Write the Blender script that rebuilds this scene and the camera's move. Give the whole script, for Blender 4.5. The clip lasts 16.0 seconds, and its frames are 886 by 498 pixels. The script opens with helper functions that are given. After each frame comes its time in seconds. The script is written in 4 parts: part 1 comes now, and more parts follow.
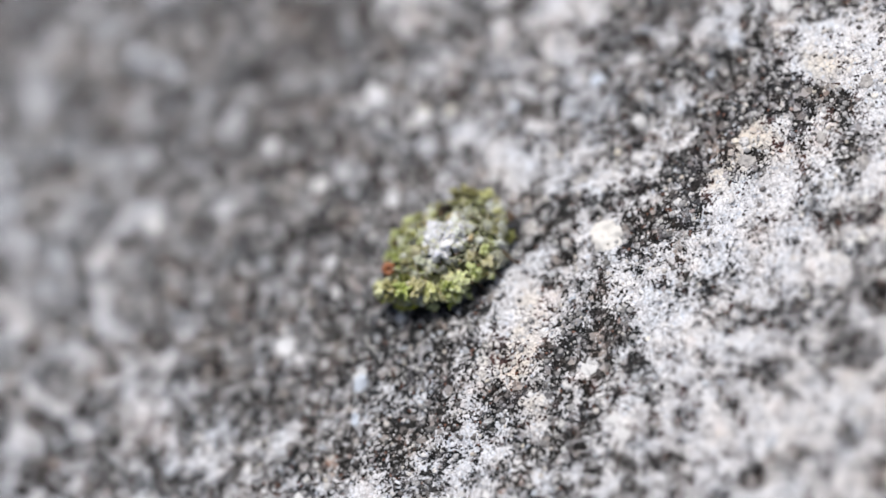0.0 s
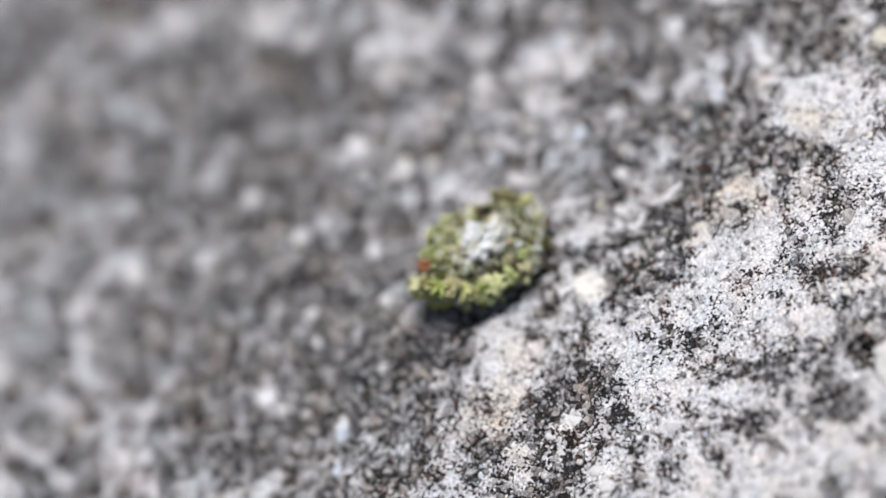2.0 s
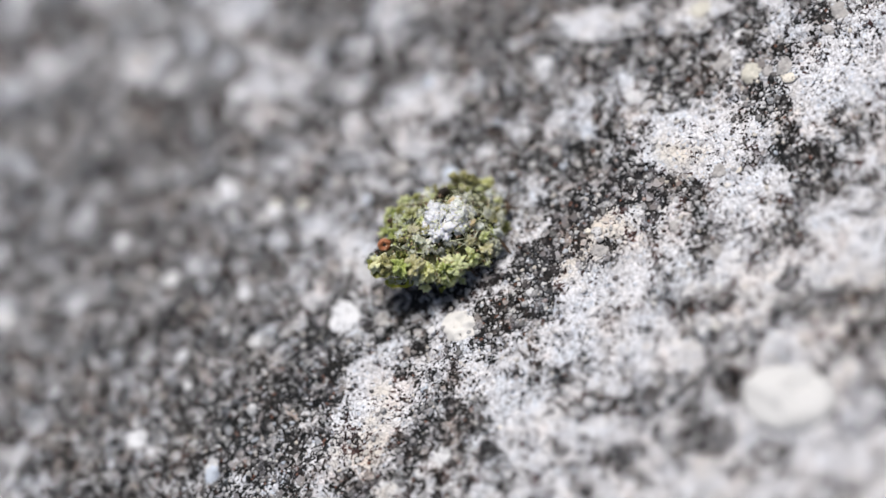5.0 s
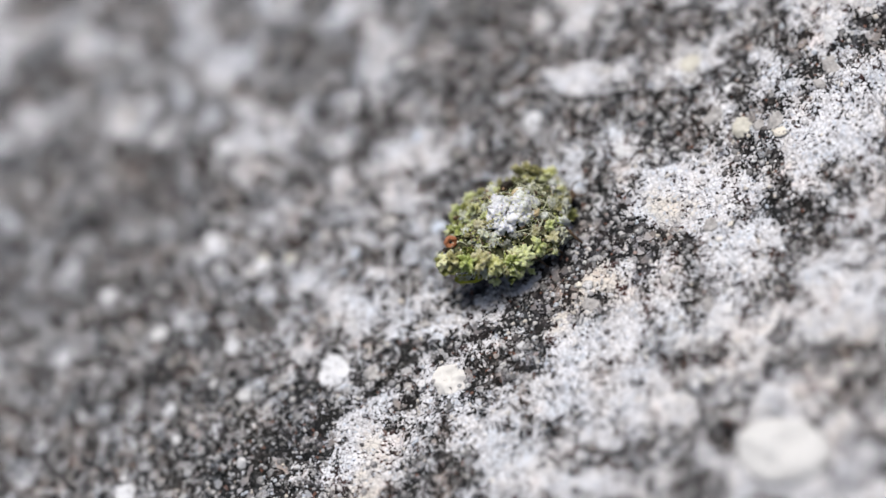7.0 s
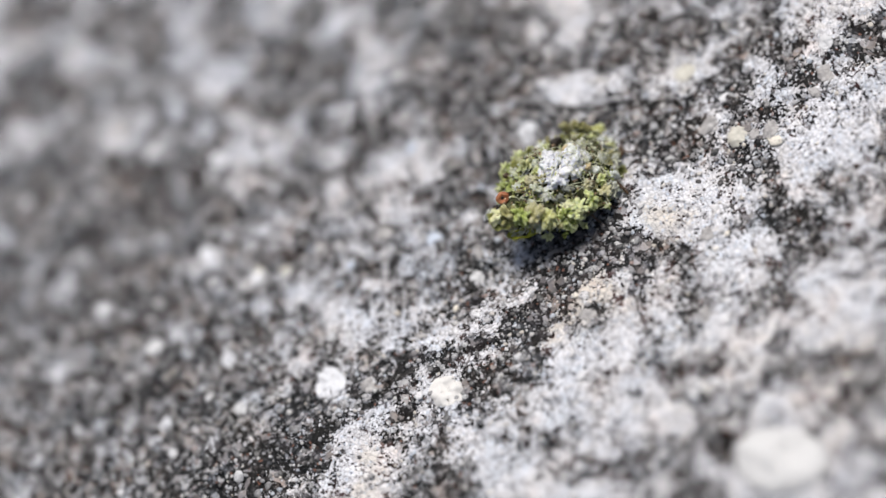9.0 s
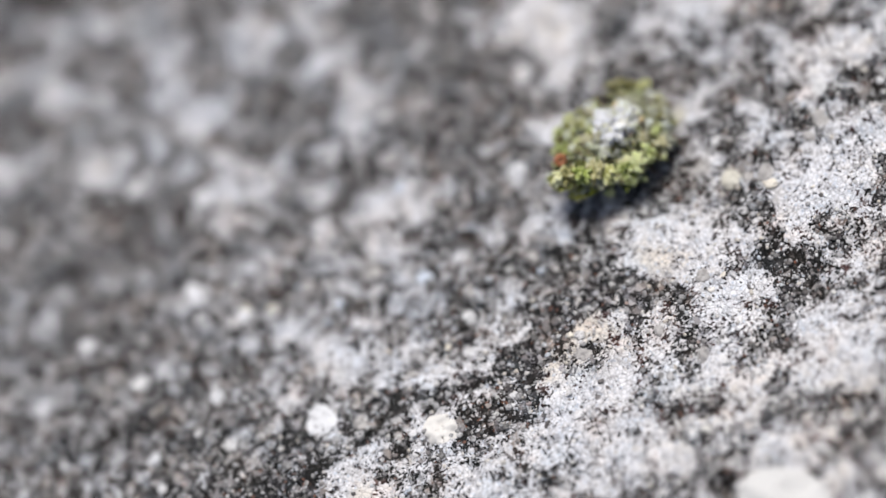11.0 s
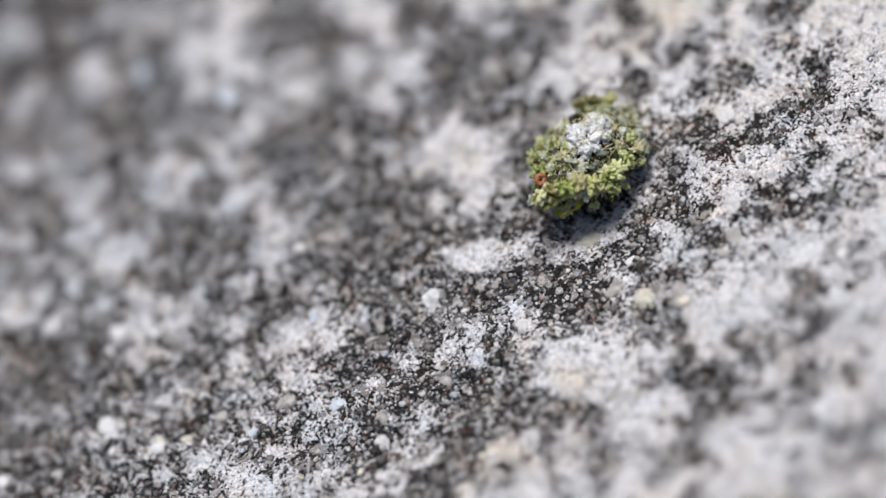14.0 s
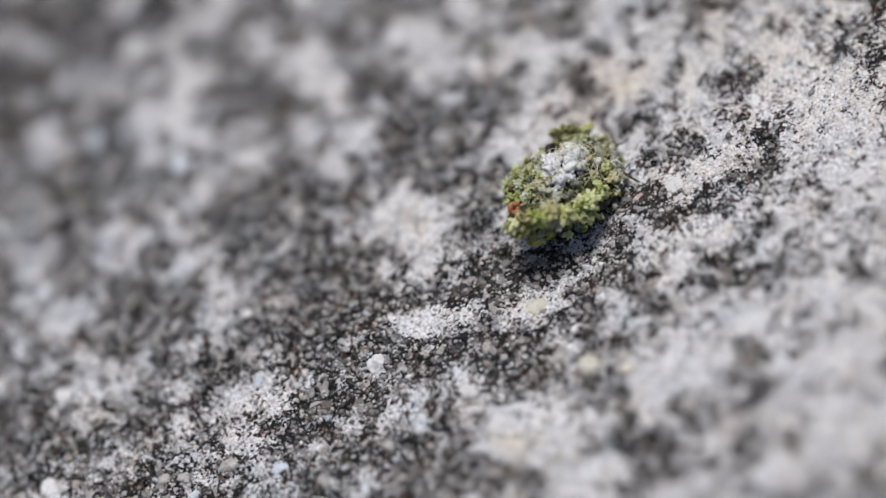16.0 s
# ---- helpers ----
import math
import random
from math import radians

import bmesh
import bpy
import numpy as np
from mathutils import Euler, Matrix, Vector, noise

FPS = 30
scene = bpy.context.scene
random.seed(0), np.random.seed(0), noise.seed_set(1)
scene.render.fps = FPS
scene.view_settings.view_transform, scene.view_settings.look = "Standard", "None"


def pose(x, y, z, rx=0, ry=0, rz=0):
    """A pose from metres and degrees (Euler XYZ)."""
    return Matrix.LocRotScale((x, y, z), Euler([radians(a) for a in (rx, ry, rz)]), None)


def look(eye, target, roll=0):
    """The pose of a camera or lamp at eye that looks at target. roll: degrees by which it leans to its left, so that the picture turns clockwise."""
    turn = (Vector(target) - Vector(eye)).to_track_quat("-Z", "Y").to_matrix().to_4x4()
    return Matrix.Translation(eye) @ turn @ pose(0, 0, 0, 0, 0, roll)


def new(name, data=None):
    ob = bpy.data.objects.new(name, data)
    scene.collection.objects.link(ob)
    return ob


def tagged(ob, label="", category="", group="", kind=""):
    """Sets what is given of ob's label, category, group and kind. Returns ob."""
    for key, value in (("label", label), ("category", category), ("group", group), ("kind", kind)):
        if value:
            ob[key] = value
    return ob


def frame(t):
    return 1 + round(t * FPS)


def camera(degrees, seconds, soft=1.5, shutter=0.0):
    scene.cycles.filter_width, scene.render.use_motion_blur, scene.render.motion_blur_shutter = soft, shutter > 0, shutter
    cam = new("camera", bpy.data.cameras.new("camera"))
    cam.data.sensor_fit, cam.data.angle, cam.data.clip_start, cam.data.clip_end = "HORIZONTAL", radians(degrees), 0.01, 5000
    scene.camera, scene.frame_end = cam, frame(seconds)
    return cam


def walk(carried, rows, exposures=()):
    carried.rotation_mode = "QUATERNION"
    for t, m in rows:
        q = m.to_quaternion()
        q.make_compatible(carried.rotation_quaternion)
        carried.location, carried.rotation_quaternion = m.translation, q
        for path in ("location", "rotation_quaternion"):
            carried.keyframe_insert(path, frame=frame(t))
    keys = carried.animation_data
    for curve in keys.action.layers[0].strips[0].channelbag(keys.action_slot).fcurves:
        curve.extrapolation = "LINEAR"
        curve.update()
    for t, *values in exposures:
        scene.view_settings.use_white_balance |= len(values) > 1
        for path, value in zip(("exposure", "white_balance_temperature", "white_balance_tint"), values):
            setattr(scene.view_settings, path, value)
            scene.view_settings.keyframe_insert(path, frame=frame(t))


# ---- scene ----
# Close view of a lichen-carrying insect larva crawling over a weathered stone.
# MM turns the millimetres in which the place is laid out into metres.
MM = 0.001
cam = camera(5.0, 16.0, soft=1.5)
cam.data.dof.use_dof = True
cam.data.dof.focus_distance = 0.3883
cam.data.dof.aperture_fstop = 12.6

walk(cam, [
    (0, pose(0.019534, -0.220770, 0.327028, 26.1285, 21.7813, -29.6948)),
    (0.5, pose(0.015871, -0.224691, 0.323800, 27.7266, 21.7157, -29.4151)),
    (1, pose(0.012729, -0.225361, 0.324234, 28.0726, 21.2231, -29.3640)),
    (1.5, pose(0.012017, -0.222096, 0.327737, 27.1458, 20.6904, -29.5820)),
    (2, pose(0.011221, -0.219121, 0.330071, 26.6904, 20.3808, -29.9316)),
    (2.5, pose(0.011697, -0.221790, 0.328935, 26.9955, 20.7180, -30.0895)),
    (3, pose(0.013509, -0.226338, 0.324466, 27.7371, 21.2261, -29.6292)),
    (3.5, pose(0.015790, -0.227233, 0.322738, 27.6954, 21.5506, -29.6017)),
    (4, pose(0.016427, -0.227181, 0.322228, 27.6347, 21.5005, -29.7794)),
    (4.5, pose(0.015025, -0.227690, 0.321898, 27.8598, 21.2733, -29.9322)),
    (7, pose(0.005086, -0.225607, 0.323004, 28.6239, 19.8765, -30.5611)),
    (7.5, pose(0.004523, -0.226463, 0.322161, 28.8524, 19.9210, -30.5599)),
    (8, pose(0.004022, -0.224915, 0.322882, 28.6714, 19.8037, -30.6156)),
    (8.5, pose(0.006030, -0.224980, 0.322812, 28.4541, 20.1277, -30.8355)),
    (11, pose(-0.019480, -0.215123, 0.330109, 28.9483, 16.1717, -32.3671)),
    (11.5, pose(-0.020751, -0.215859, 0.329022, 29.2319, 16.2444, -32.8049)),
    (12, pose(-0.022794, -0.221396, 0.325121, 30.3362, 16.5569, -32.7242)),
    (12.5, pose(-0.024655, -0.227724, 0.319049, 31.6352, 16.9991, -32.4700)),
    (13, pose(-0.022443, -0.229975, 0.316074, 32.0228, 17.4395, -32.1894)),
    (13.5, pose(-0.017589, -0.231710, 0.314334, 32.1202, 18.0771, -31.9738)),
    (14, pose(-0.019191, -0.234536, 0.312056, 32.8768, 18.0275, -32.0008)),
    (14.5, pose(-0.020107, -0.237697, 0.309215, 33.7277, 18.0752, -31.8619)),
    (15, pose(-0.018853, -0.240717, 0.306186, 34.3709, 18.3534, -31.4784)),
    (15.5, pose(-0.017439, -0.242552, 0.304674, 34.6864, 18.4469, -30.9950)),
    (16, pose(-0.018866, -0.243418, 0.303543, 35.0911, 18.1414, -30.7254))
], exposures=((0.0, 0.36 + 0.06), (3.5, 0.36 + 0.06), (4.5, 0.36), (12.5, 0.36), (13.5, 0.36 - 0.07), (14.4, 0.36 - 0.13), (15.0, 0.36 - 0.25), (16.0, 0.36 - 0.28)))

# ---------------------------------------------------------------- light
SUN_AZIMUTH, SUN_HEIGHT = radians(45), radians(74)
world = bpy.data.worlds.new("overcast_sky")
scene.world = world
world.use_nodes = True
wn = world.node_tree
sky = wn.nodes.new("ShaderNodeTexSky")
sky.sky_type, sky.sun_disc = "NISHITA", False
sky.sun_elevation, sky.sun_rotation = SUN_HEIGHT, radians(90) - SUN_AZIMUTH
sky.air_density, sky.dust_density, sky.ozone_density = 1.0, 4.0, 1.0
wn.nodes["Background"].inputs["Strength"].default_value = 0.050
wn.links.new(sky.outputs[0], wn.nodes["Background"].inputs[0])
sun = new("sun", bpy.data.lights.new("sun", "SUN"))
sun.data.energy, sun.data.angle, sun.data.color = 2.84, radians(22), (1.0, 0.982, 0.962)
sun.matrix_world = look((0.3 * math.cos(SUN_AZIMUTH), 0.3 * math.sin(SUN_AZIMUTH), 0.3 * math.tan(SUN_HEIGHT)), (0, 0, 0))


# ---------------------------------------------------------------- materials
class Nodes:
    """A small builder for node materials."""

    def __init__(self, name):
        self.mat = bpy.data.materials.new(name)
        self.mat.use_nodes = True
        self.tree = self.mat.node_tree
        self.bsdf = self.tree.nodes["Principled BSDF"]
        self.place = self.make("ShaderNodeTexCoord").outputs["Object"]

    def make(self, kind):
        return self.tree.nodes.new(kind)

    def put(self, socket, value):
        if isinstance(value, bpy.types.NodeSocket):
            self.tree.links.new(value, socket)
        else:
            socket.default_value = value

    def noise(self, size_mm, detail=3.0, rough=0.6, at=None):
        n = self.make("ShaderNodeTexNoise")
        self.put(n.inputs["Vector"], at or self.place)
        n.inputs["Scale"].default_value = 1.0 / (size_mm * MM)
        n.inputs["Detail"].default_value, n.inputs["Roughness"].default_value = detail, rough
        return n.outputs["Fac"]

    def cells(self, size_mm, feature="F1", jitter=1.0):
        n = self.make("ShaderNodeTexVoronoi")
        n.feature = feature
        self.put(n.inputs["Vector"], self.place)
        n.inputs["Scale"].default_value = 1.0 / (size_mm * MM)
        n.inputs["Randomness"].default_value = jitter
        return n

    def math(self, op, a, b=0.0, c=0.0):
        n = self.make("ShaderNodeMath")
        n.operation = op
        for socket, value in zip(n.inputs, (a, b, c)):
            self.put(socket, value)
        return n.outputs[0]

    def band(self, value, lo, hi, out_lo=0.0, out_hi=1.0):
        n = self.make("ShaderNodeMapRange")
        n.interpolation_type = "SMOOTHSTEP"
        for socket, v in zip(n.inputs, (value, lo, hi, out_lo, out_hi)):
            self.put(socket, v)
        return n.outputs[0]

    def mix(self, fac, a, b):
        n = self.make("ShaderNodeMix")
        n.data_type = "RGBA"
        for socket, v in zip((n.inputs[0], n.inputs[6], n.inputs[7]), (fac, a, b)):
            self.put(socket, (*v, 1.0) if isinstance(v, tuple) else v)
        return n.outputs[2]

    def ramp(self, value, stops):
        n = self.make("ShaderNodeValToRGB")
        self.put(n.inputs[0], value)
        while len(n.color_ramp.elements) < len(stops):
            n.color_ramp.elements.new(0.5)
        for el, (at, col) in zip(n.color_ramp.elements, stops):
            el.position, el.color = at, (*col, 1.0)
        return n.outputs[0]

    def attribute(self, name):
        n = self.make("ShaderNodeAttribute")
        n.attribute_name = name
        return n.outputs["Fac"]

    def finish(self, colour, rough=0.85, height=None, depth_mm=0.05, sss=0.0, specular=0.3):
        self.put(self.bsdf.inputs["Base Color"], (*colour, 1.0) if isinstance(colour, tuple) else colour)
        self.put(self.bsdf.inputs["Roughness"], rough)
        self.bsdf.inputs["Specular IOR Level"].default_value = specular
        if sss:
            self.bsdf.inputs["Subsurface Weight"].default_value = sss
            self.bsdf.inputs["Subsurface Radius"].default_value = (1.0, 0.9, 0.5)
            self.bsdf.inputs["Subsurface Scale"].default_value = 0.08 * MM
        if height is not None:
            b = self.make("ShaderNodeBump")
            b.inputs["Strength"].default_value = 1.0
            b.inputs["Distance"].default_value = depth_mm * MM
            self.put(b.inputs["Height"], height)
            self.tree.links.new(b.outputs[0], self.bsdf.inputs["Normal"])
        return self.mat


def stone_material():
    n = Nodes("weathered_stone")
    crust, warm = n.attribute("crust"), n.attribute("warm")
    # three sizes of speckle: sand grains, crust granules, fine dust
    grain = n.cells(0.30)
    small = n.cells(0.10)
    grain_tone = n.make("ShaderNodeSeparateColor")
    n.put(grain_tone.inputs[0], grain.outputs["Color"])
    small_tone = n.make("ShaderNodeSeparateColor")
    n.put(small_tone.inputs[0], small.outputs["Color"])
    speck = n.noise(0.14, 4.0, 0.68)
    blot = n.noise(0.58, 3.0, 0.55)
    s = n.math("ADD", n.math("MULTIPLY", n.math("SUBTRACT", speck, 0.5), 2.9), n.math("MULTIPLY", n.math("SUBTRACT", blot, 0.5), 2.1))
    s = n.math("ADD", s, n.math("MULTIPLY", n.math("SUBTRACT", grain_tone.outputs[0], 0.5), 0.34))
    s = n.math("ADD", s, n.math("MULTIPLY", n.math("SUBTRACT", small_tone.outputs[0], 0.5), 0.52))
    level = n.math("ADD", s, crust)
    cover = n.band(level, 0.43, 0.57)
    bare = n.ramp(n.math("ADD", n.math("MULTIPLY", small_tone.outputs[1], 0.62), n.math("MULTIPLY", speck, 0.4)),
                  [(0.15, (0.0065, 0.0068, 0.0065)), (0.48, (0.0095, 0.0098, 0.0092)), (0.70, (0.022, 0.0218, 0.021)), (0.95, (0.13, 0.123, 0.122))])
    pale = n.ramp(n.math("ADD", n.math("MULTIPLY", small_tone.outputs[1], 0.55), n.math("MULTIPLY", n.noise(1.6, 2.0), 0.6)),
                  [(0.1, (0.37, 0.363, 0.372)), (0.38, (0.575, 0.567, 0.578)), (0.6, (0.69, 0.682, 0.697)), (0.9, (0.77, 0.765, 0.782))])
    cream = n.mix(n.noise(0.3, 2.0), (0.55, 0.495, 0.43), (0.74, 0.70, 0.645))
    pale = n.mix(n.band(n.math("ADD", warm, n.math("MULTIPLY", n.math("SUBTRACT", blot, 0.5), 0.9)), 0.25, 0.75), pale, cream)
    # the crust turns bluer where warm is low; that also paints the larva's bluish shade
    pale = n.mix(n.band(n.math("ADD", warm, n.math("MULTIPLY", n.math("SUBTRACT", n.noise(2.4, 2.0), 0.5), 0.5)), -0.22, 0.22, 0.34, 0.0), pale, (0.535, 0.575, 0.645))
    # packed angular grains with dark gaps between them
    mosaic = n.cells(0.23)
    mosaic_tone = n.make("ShaderNodeSeparateColor")
    n.put(mosaic_tone.inputs[0], mosaic.outputs["Color"])
    gap = n.band(n.math("ADD", n.cells(0.23, "DISTANCE_TO_EDGE").outputs["Distance"], n.math("MULTIPLY", n.math("SUBTRACT", speck, 0.5), 0.30)), 0.01, 0.13)
    packed = n.ramp(n.math("ADD", mosaic_tone.outputs[0], n.math("MULTIPLY", n.math("SUBTRACT", speck, 0.5), 0.5)),
                    [(0.30, (0.012, 0.011, 0.0115)), (0.50, (0.034, 0.031, 0.032)), (0.70, (0.125, 0.116, 0.118)), (0.88, (0.33, 0.316, 0.32)), (1.0, (0.50, 0.485, 0.495))])
    bare = n.mix(n.math("MULTIPLY", gap, n.band(n.noise(1.1, 2.0), 0.46, 0.62, 0.06, 0.8)), bare, packed)
    pale = n.mix(n.math("MULTIPLY", n.math("SUBTRACT", 1.0, gap), 0.40), pale, (0.13, 0.122, 0.124))
    # sparse rust-coloured and bluish grains
    odd = n.band(small_tone.outputs[2], 0.972, 0.985)
    bare = n.mix(odd, bare, (0.17, 0.085, 0.06))
    pebbly = n.band(grain_tone.outputs[2], 0.86, 0.90)
    bare = n.mix(pebbly, bare, n.mix(grain_tone.outputs[1], (0.17, 0.155, 0.15), (0.40, 0.38, 0.37)))
    cool = n.band(small_tone.outputs[2], 0.90, 0.95)
    pale = n.mix(n.math("MULTIPLY", cool, 0.6), pale, (0.47, 0.52, 0.60))
    # reddish tint in the small bare specks left within the crust
    reddish = n.band(n.math("ADD", warm, n.math("MULTIPLY", n.math("SUBTRACT", grain_tone.outputs[1], 0.5), 0.5)), 0.05, 0.45, 0.0, 0.8)
    bare = n.mix(n.math("MULTIPLY", reddish, n.band(crust, 0.46, 0.66, 0.08, 1.0)), bare, n.mix(small_tone.outputs[1], (0.013, 0.007, 0.007), (0.125, 0.066, 0.060)))
    colour = n.mix(cover, bare, pale)
    # patches a millimetre or two wide lean towards brown, mauve or blue
    hue = n.ramp(n.math("ADD", n.math("MULTIPLY", n.noise(1.9, 3.0, 0.6), 0.75), n.math("MULTIPLY", n.noise(0.5, 2.0), 0.25)),
                 [(0.38, (0.90, 0.995, 1.09)), (0.47, (0.985, 0.995, 1.045)), (0.56, (1.035, 1.0, 0.965)), (0.66, (1.20, 0.985, 0.88))])
    tinted = n.make("ShaderNodeMix")
    tinted.data_type, tinted.blend_type = "RGBA", "MULTIPLY"
    for socket, v in zip((tinted.inputs[0], tinted.inputs[6], tinted.inputs[7]), (n.band(cover, 0.0, 1.0, 1.0, 0.32), colour, hue)):
        n.put(socket, v)
    colour = tinted.outputs[2]
    tops = n.math("SUBTRACT", 1.0, n.math("MULTIPLY", small.outputs["Distance"], 0.9))
    tops2 = n.math("SUBTRACT", 1.0, grain.outputs["Distance"])
    h = n.math("ADD", n.math("MULTIPLY", cover, 0.9), n.math("ADD", n.math("MULTIPLY", tops, 0.5), n.math("MULTIPLY", tops2, 0.6)))
    return n.finish(colour, n.band(cover, 0.0, 1.0, 0.62, 0.9), h, 0.07, specular=0.12)


def chalk_material(name, light, shade, rough=0.9):
    n = Nodes(name)
    tone = n.noise(0.12, 3.0, 0.7)
    pits = n.band(n.math("ADD", n.math("MULTIPLY", n.noise(0.22, 2.0), 0.75), n.math("MULTIPLY", tone, 0.25)), 0.31, 0.38)
    colour = n.mix(pits, shade, n.mix(tone, tuple(0.82 * c for c in light), light))
    return n.finish(colour, rough, n.math("ADD", n.math("MULTIPLY", tone, 0.7), pits), 0.05, specular=0.2)


def grain_material():
    n = Nodes("sand_grains")
    rnd = n.make("ShaderNodeNewGeometry").outputs["Random Per Island"]
    colour = n.ramp(rnd, [(0.0, (0.06, 0.055, 0.054)), (0.06, (0.09, 0.082, 0.080)), (0.22, (0.16, 0.145, 0.143)),
                          (0.55, (0.40, 0.39, 0.39)), (0.78, (0.68, 0.67, 0.68)), (0.93, (0.62, 0.56, 0.48)), (1.0, (0.56, 0.61, 0.68))])
    tone = n.noise(0.05, 2.0)
    colour = n.mix(n.band(tone, 0.35, 0.65, 0.0, 0.35), colour, (0.08, 0.075, 0.07))
    return n.finish(colour, 0.55, tone, 0.015, specular=0.4)


def quartz_layer_material():
    n = Nodes("packed_quartz")
    rnd = n.make("ShaderNodeNewGeometry").outputs["Random Per Island"]
    colour = n.ramp(rnd, [(0.0, (0.07, 0.068, 0.066)), (0.2, (0.15, 0.145, 0.143)), (0.5, (0.29, 0.285, 0.285)), (0.75, (0.46, 0.455, 0.46)), (0.88, (0.60, 0.59, 0.57)), (0.95, (0.46, 0.51, 0.58)), (1.0, (0.34, 0.25, 0.22))])
    tone = n.noise(0.09, 3.0, 0.65)
    colour = n.mix(n.band(tone, 0.30, 0.62, 0.65, 0.0), colour, (0.03, 0.03, 0.028))
    return n.finish(colour, 0.45, tone, 0.02, specular=0.45)


def granule_material():
    n = Nodes("pale_granules")
    rnd = n.make("ShaderNodeNewGeometry").outputs["Random Per Island"]
    colour = n.ramp(rnd, [(0.0, (0.38, 0.37, 0.37)), (0.3, (0.60, 0.585, 0.58)), (0.6, (0.69, 0.68, 0.685)), (0.85, (0.74, 0.73, 0.73)), (0.95, (0.74, 0.68, 0.58)), (1.0, (0.62, 0.67, 0.74))])
    tone = n.noise(0.10, 3.0, 0.7)
    colour = n.mix(n.band(tone, 0.32, 0.46, 0.75, 0.0), colour, (0.16, 0.145, 0.14))
    return n.finish(colour, 0.85, tone, 0.04, specular=0.25)


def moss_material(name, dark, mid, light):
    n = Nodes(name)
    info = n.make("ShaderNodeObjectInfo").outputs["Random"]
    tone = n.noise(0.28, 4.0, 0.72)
    # each piece is darker near its centre and paler towards its tips
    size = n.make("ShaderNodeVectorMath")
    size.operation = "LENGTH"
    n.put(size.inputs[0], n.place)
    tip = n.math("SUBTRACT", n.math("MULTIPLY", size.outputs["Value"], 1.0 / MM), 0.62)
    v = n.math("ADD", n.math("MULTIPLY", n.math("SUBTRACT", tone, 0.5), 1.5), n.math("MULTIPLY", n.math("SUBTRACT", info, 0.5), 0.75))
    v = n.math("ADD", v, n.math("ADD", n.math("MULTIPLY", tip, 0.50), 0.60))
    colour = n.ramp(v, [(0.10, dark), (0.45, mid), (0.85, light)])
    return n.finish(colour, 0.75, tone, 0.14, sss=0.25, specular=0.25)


def plain_material(name, a, b, size=0.15, rough=0.7, sss=0.0):
    n = Nodes(name)
    tone = n.noise(size, 3.0)
    return n.finish(n.mix(n.band(tone, 0.3, 0.7), a, b), rough, tone, 0.03, sss=sss)


stone = stone_material()
white_chalk = chalk_material("white_lichen", (0.75, 0.75, 0.77), (0.16, 0.15, 0.15))
cream_chalk = chalk_material("cream_lichen", (0.76, 0.735, 0.70), (0.20, 0.17, 0.15))
dull_chalk = chalk_material("dull_white_lichen", (0.66, 0.655, 0.658), (0.27, 0.255, 0.25))
pebble_chalk = chalk_material("chalky_pebble", (0.68, 0.67, 0.66), (0.62, 0.60, 0.59))
quartz = plain_material("grey_quartz", (0.30, 0.285, 0.275), (0.45, 0.43, 0.415), 0.3, 0.4)
cream_quartz = plain_material("cream_quartz", (0.47, 0.445, 0.38), (0.58, 0.555, 0.485), 0.3, 0.5)
blue_chalk = chalk_material("bluish_crust", (0.60, 0.65, 0.73), (0.30, 0.32, 0.36))
sand = grain_material()
granule = granule_material()
quartz_mix = quartz_layer_material()
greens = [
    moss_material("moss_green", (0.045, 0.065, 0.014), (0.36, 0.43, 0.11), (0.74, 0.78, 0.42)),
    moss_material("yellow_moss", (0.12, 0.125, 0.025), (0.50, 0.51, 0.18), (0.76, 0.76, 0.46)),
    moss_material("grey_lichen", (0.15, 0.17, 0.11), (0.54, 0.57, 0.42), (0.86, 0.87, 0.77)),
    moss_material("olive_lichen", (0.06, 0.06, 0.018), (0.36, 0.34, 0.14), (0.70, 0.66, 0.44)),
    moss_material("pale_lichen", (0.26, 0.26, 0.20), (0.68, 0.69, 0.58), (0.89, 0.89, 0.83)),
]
mat_dark = plain_material("dark_matted_lichen", (0.012, 0.013, 0.007), (0.095, 0.10, 0.045), 0.18, 0.85)
crumb_olive = plain_material("olive_crumbs", (0.20, 0.22, 0.06), (0.50, 0.53, 0.19), 0.2, 0.85)
crumb_pale = plain_material("pale_crumbs", (0.46, 0.47, 0.30), (0.76, 0.76, 0.60), 0.2, 0.85)
crumb_brown = plain_material("brown_crumbs", (0.10, 0.06, 0.035), (0.42, 0.30, 0.19), 0.15, 0.8)
ash = plain_material("grey_ash", (0.36, 0.38, 0.33), (0.78, 0.80, 0.75), 0.12, 0.85)
# darker copy of the ash, with the shade of the load's hollow painted in
shaded_ash = plain_material("shaded_grey_ash", (0.12, 0.125, 0.11), (0.34, 0.35, 0.31), 0.15, 0.85)
fluff = plain_material("white_fluff", (0.60, 0.61, 0.635), (0.82, 0.825, 0.85), 0.12, 0.85, 0.2)
pellet_white = plain_material("white_pellet", (0.66, 0.66, 0.67), (0.78, 0.78, 0.79), 0.2, 0.7, 0.3)
rust = plain_material("orange_spore_cup", (0.25, 0.075, 0.03), (0.50, 0.22, 0.11), 0.10, 0.6, 0.2)
dark_bit = plain_material("dark_seed", (0.012, 0.010, 0.008), (0.035, 0.025, 0.018), 0.10, 0.55)
brown = plain_material("brown_cuticle", (0.045, 0.028, 0.016), (0.12, 0.075, 0.045), 0.15, 0.5)
straw = plain_material("straw_flake", (0.42, 0.31, 0.16), (0.62, 0.52, 0.33), 0.12, 0.7)
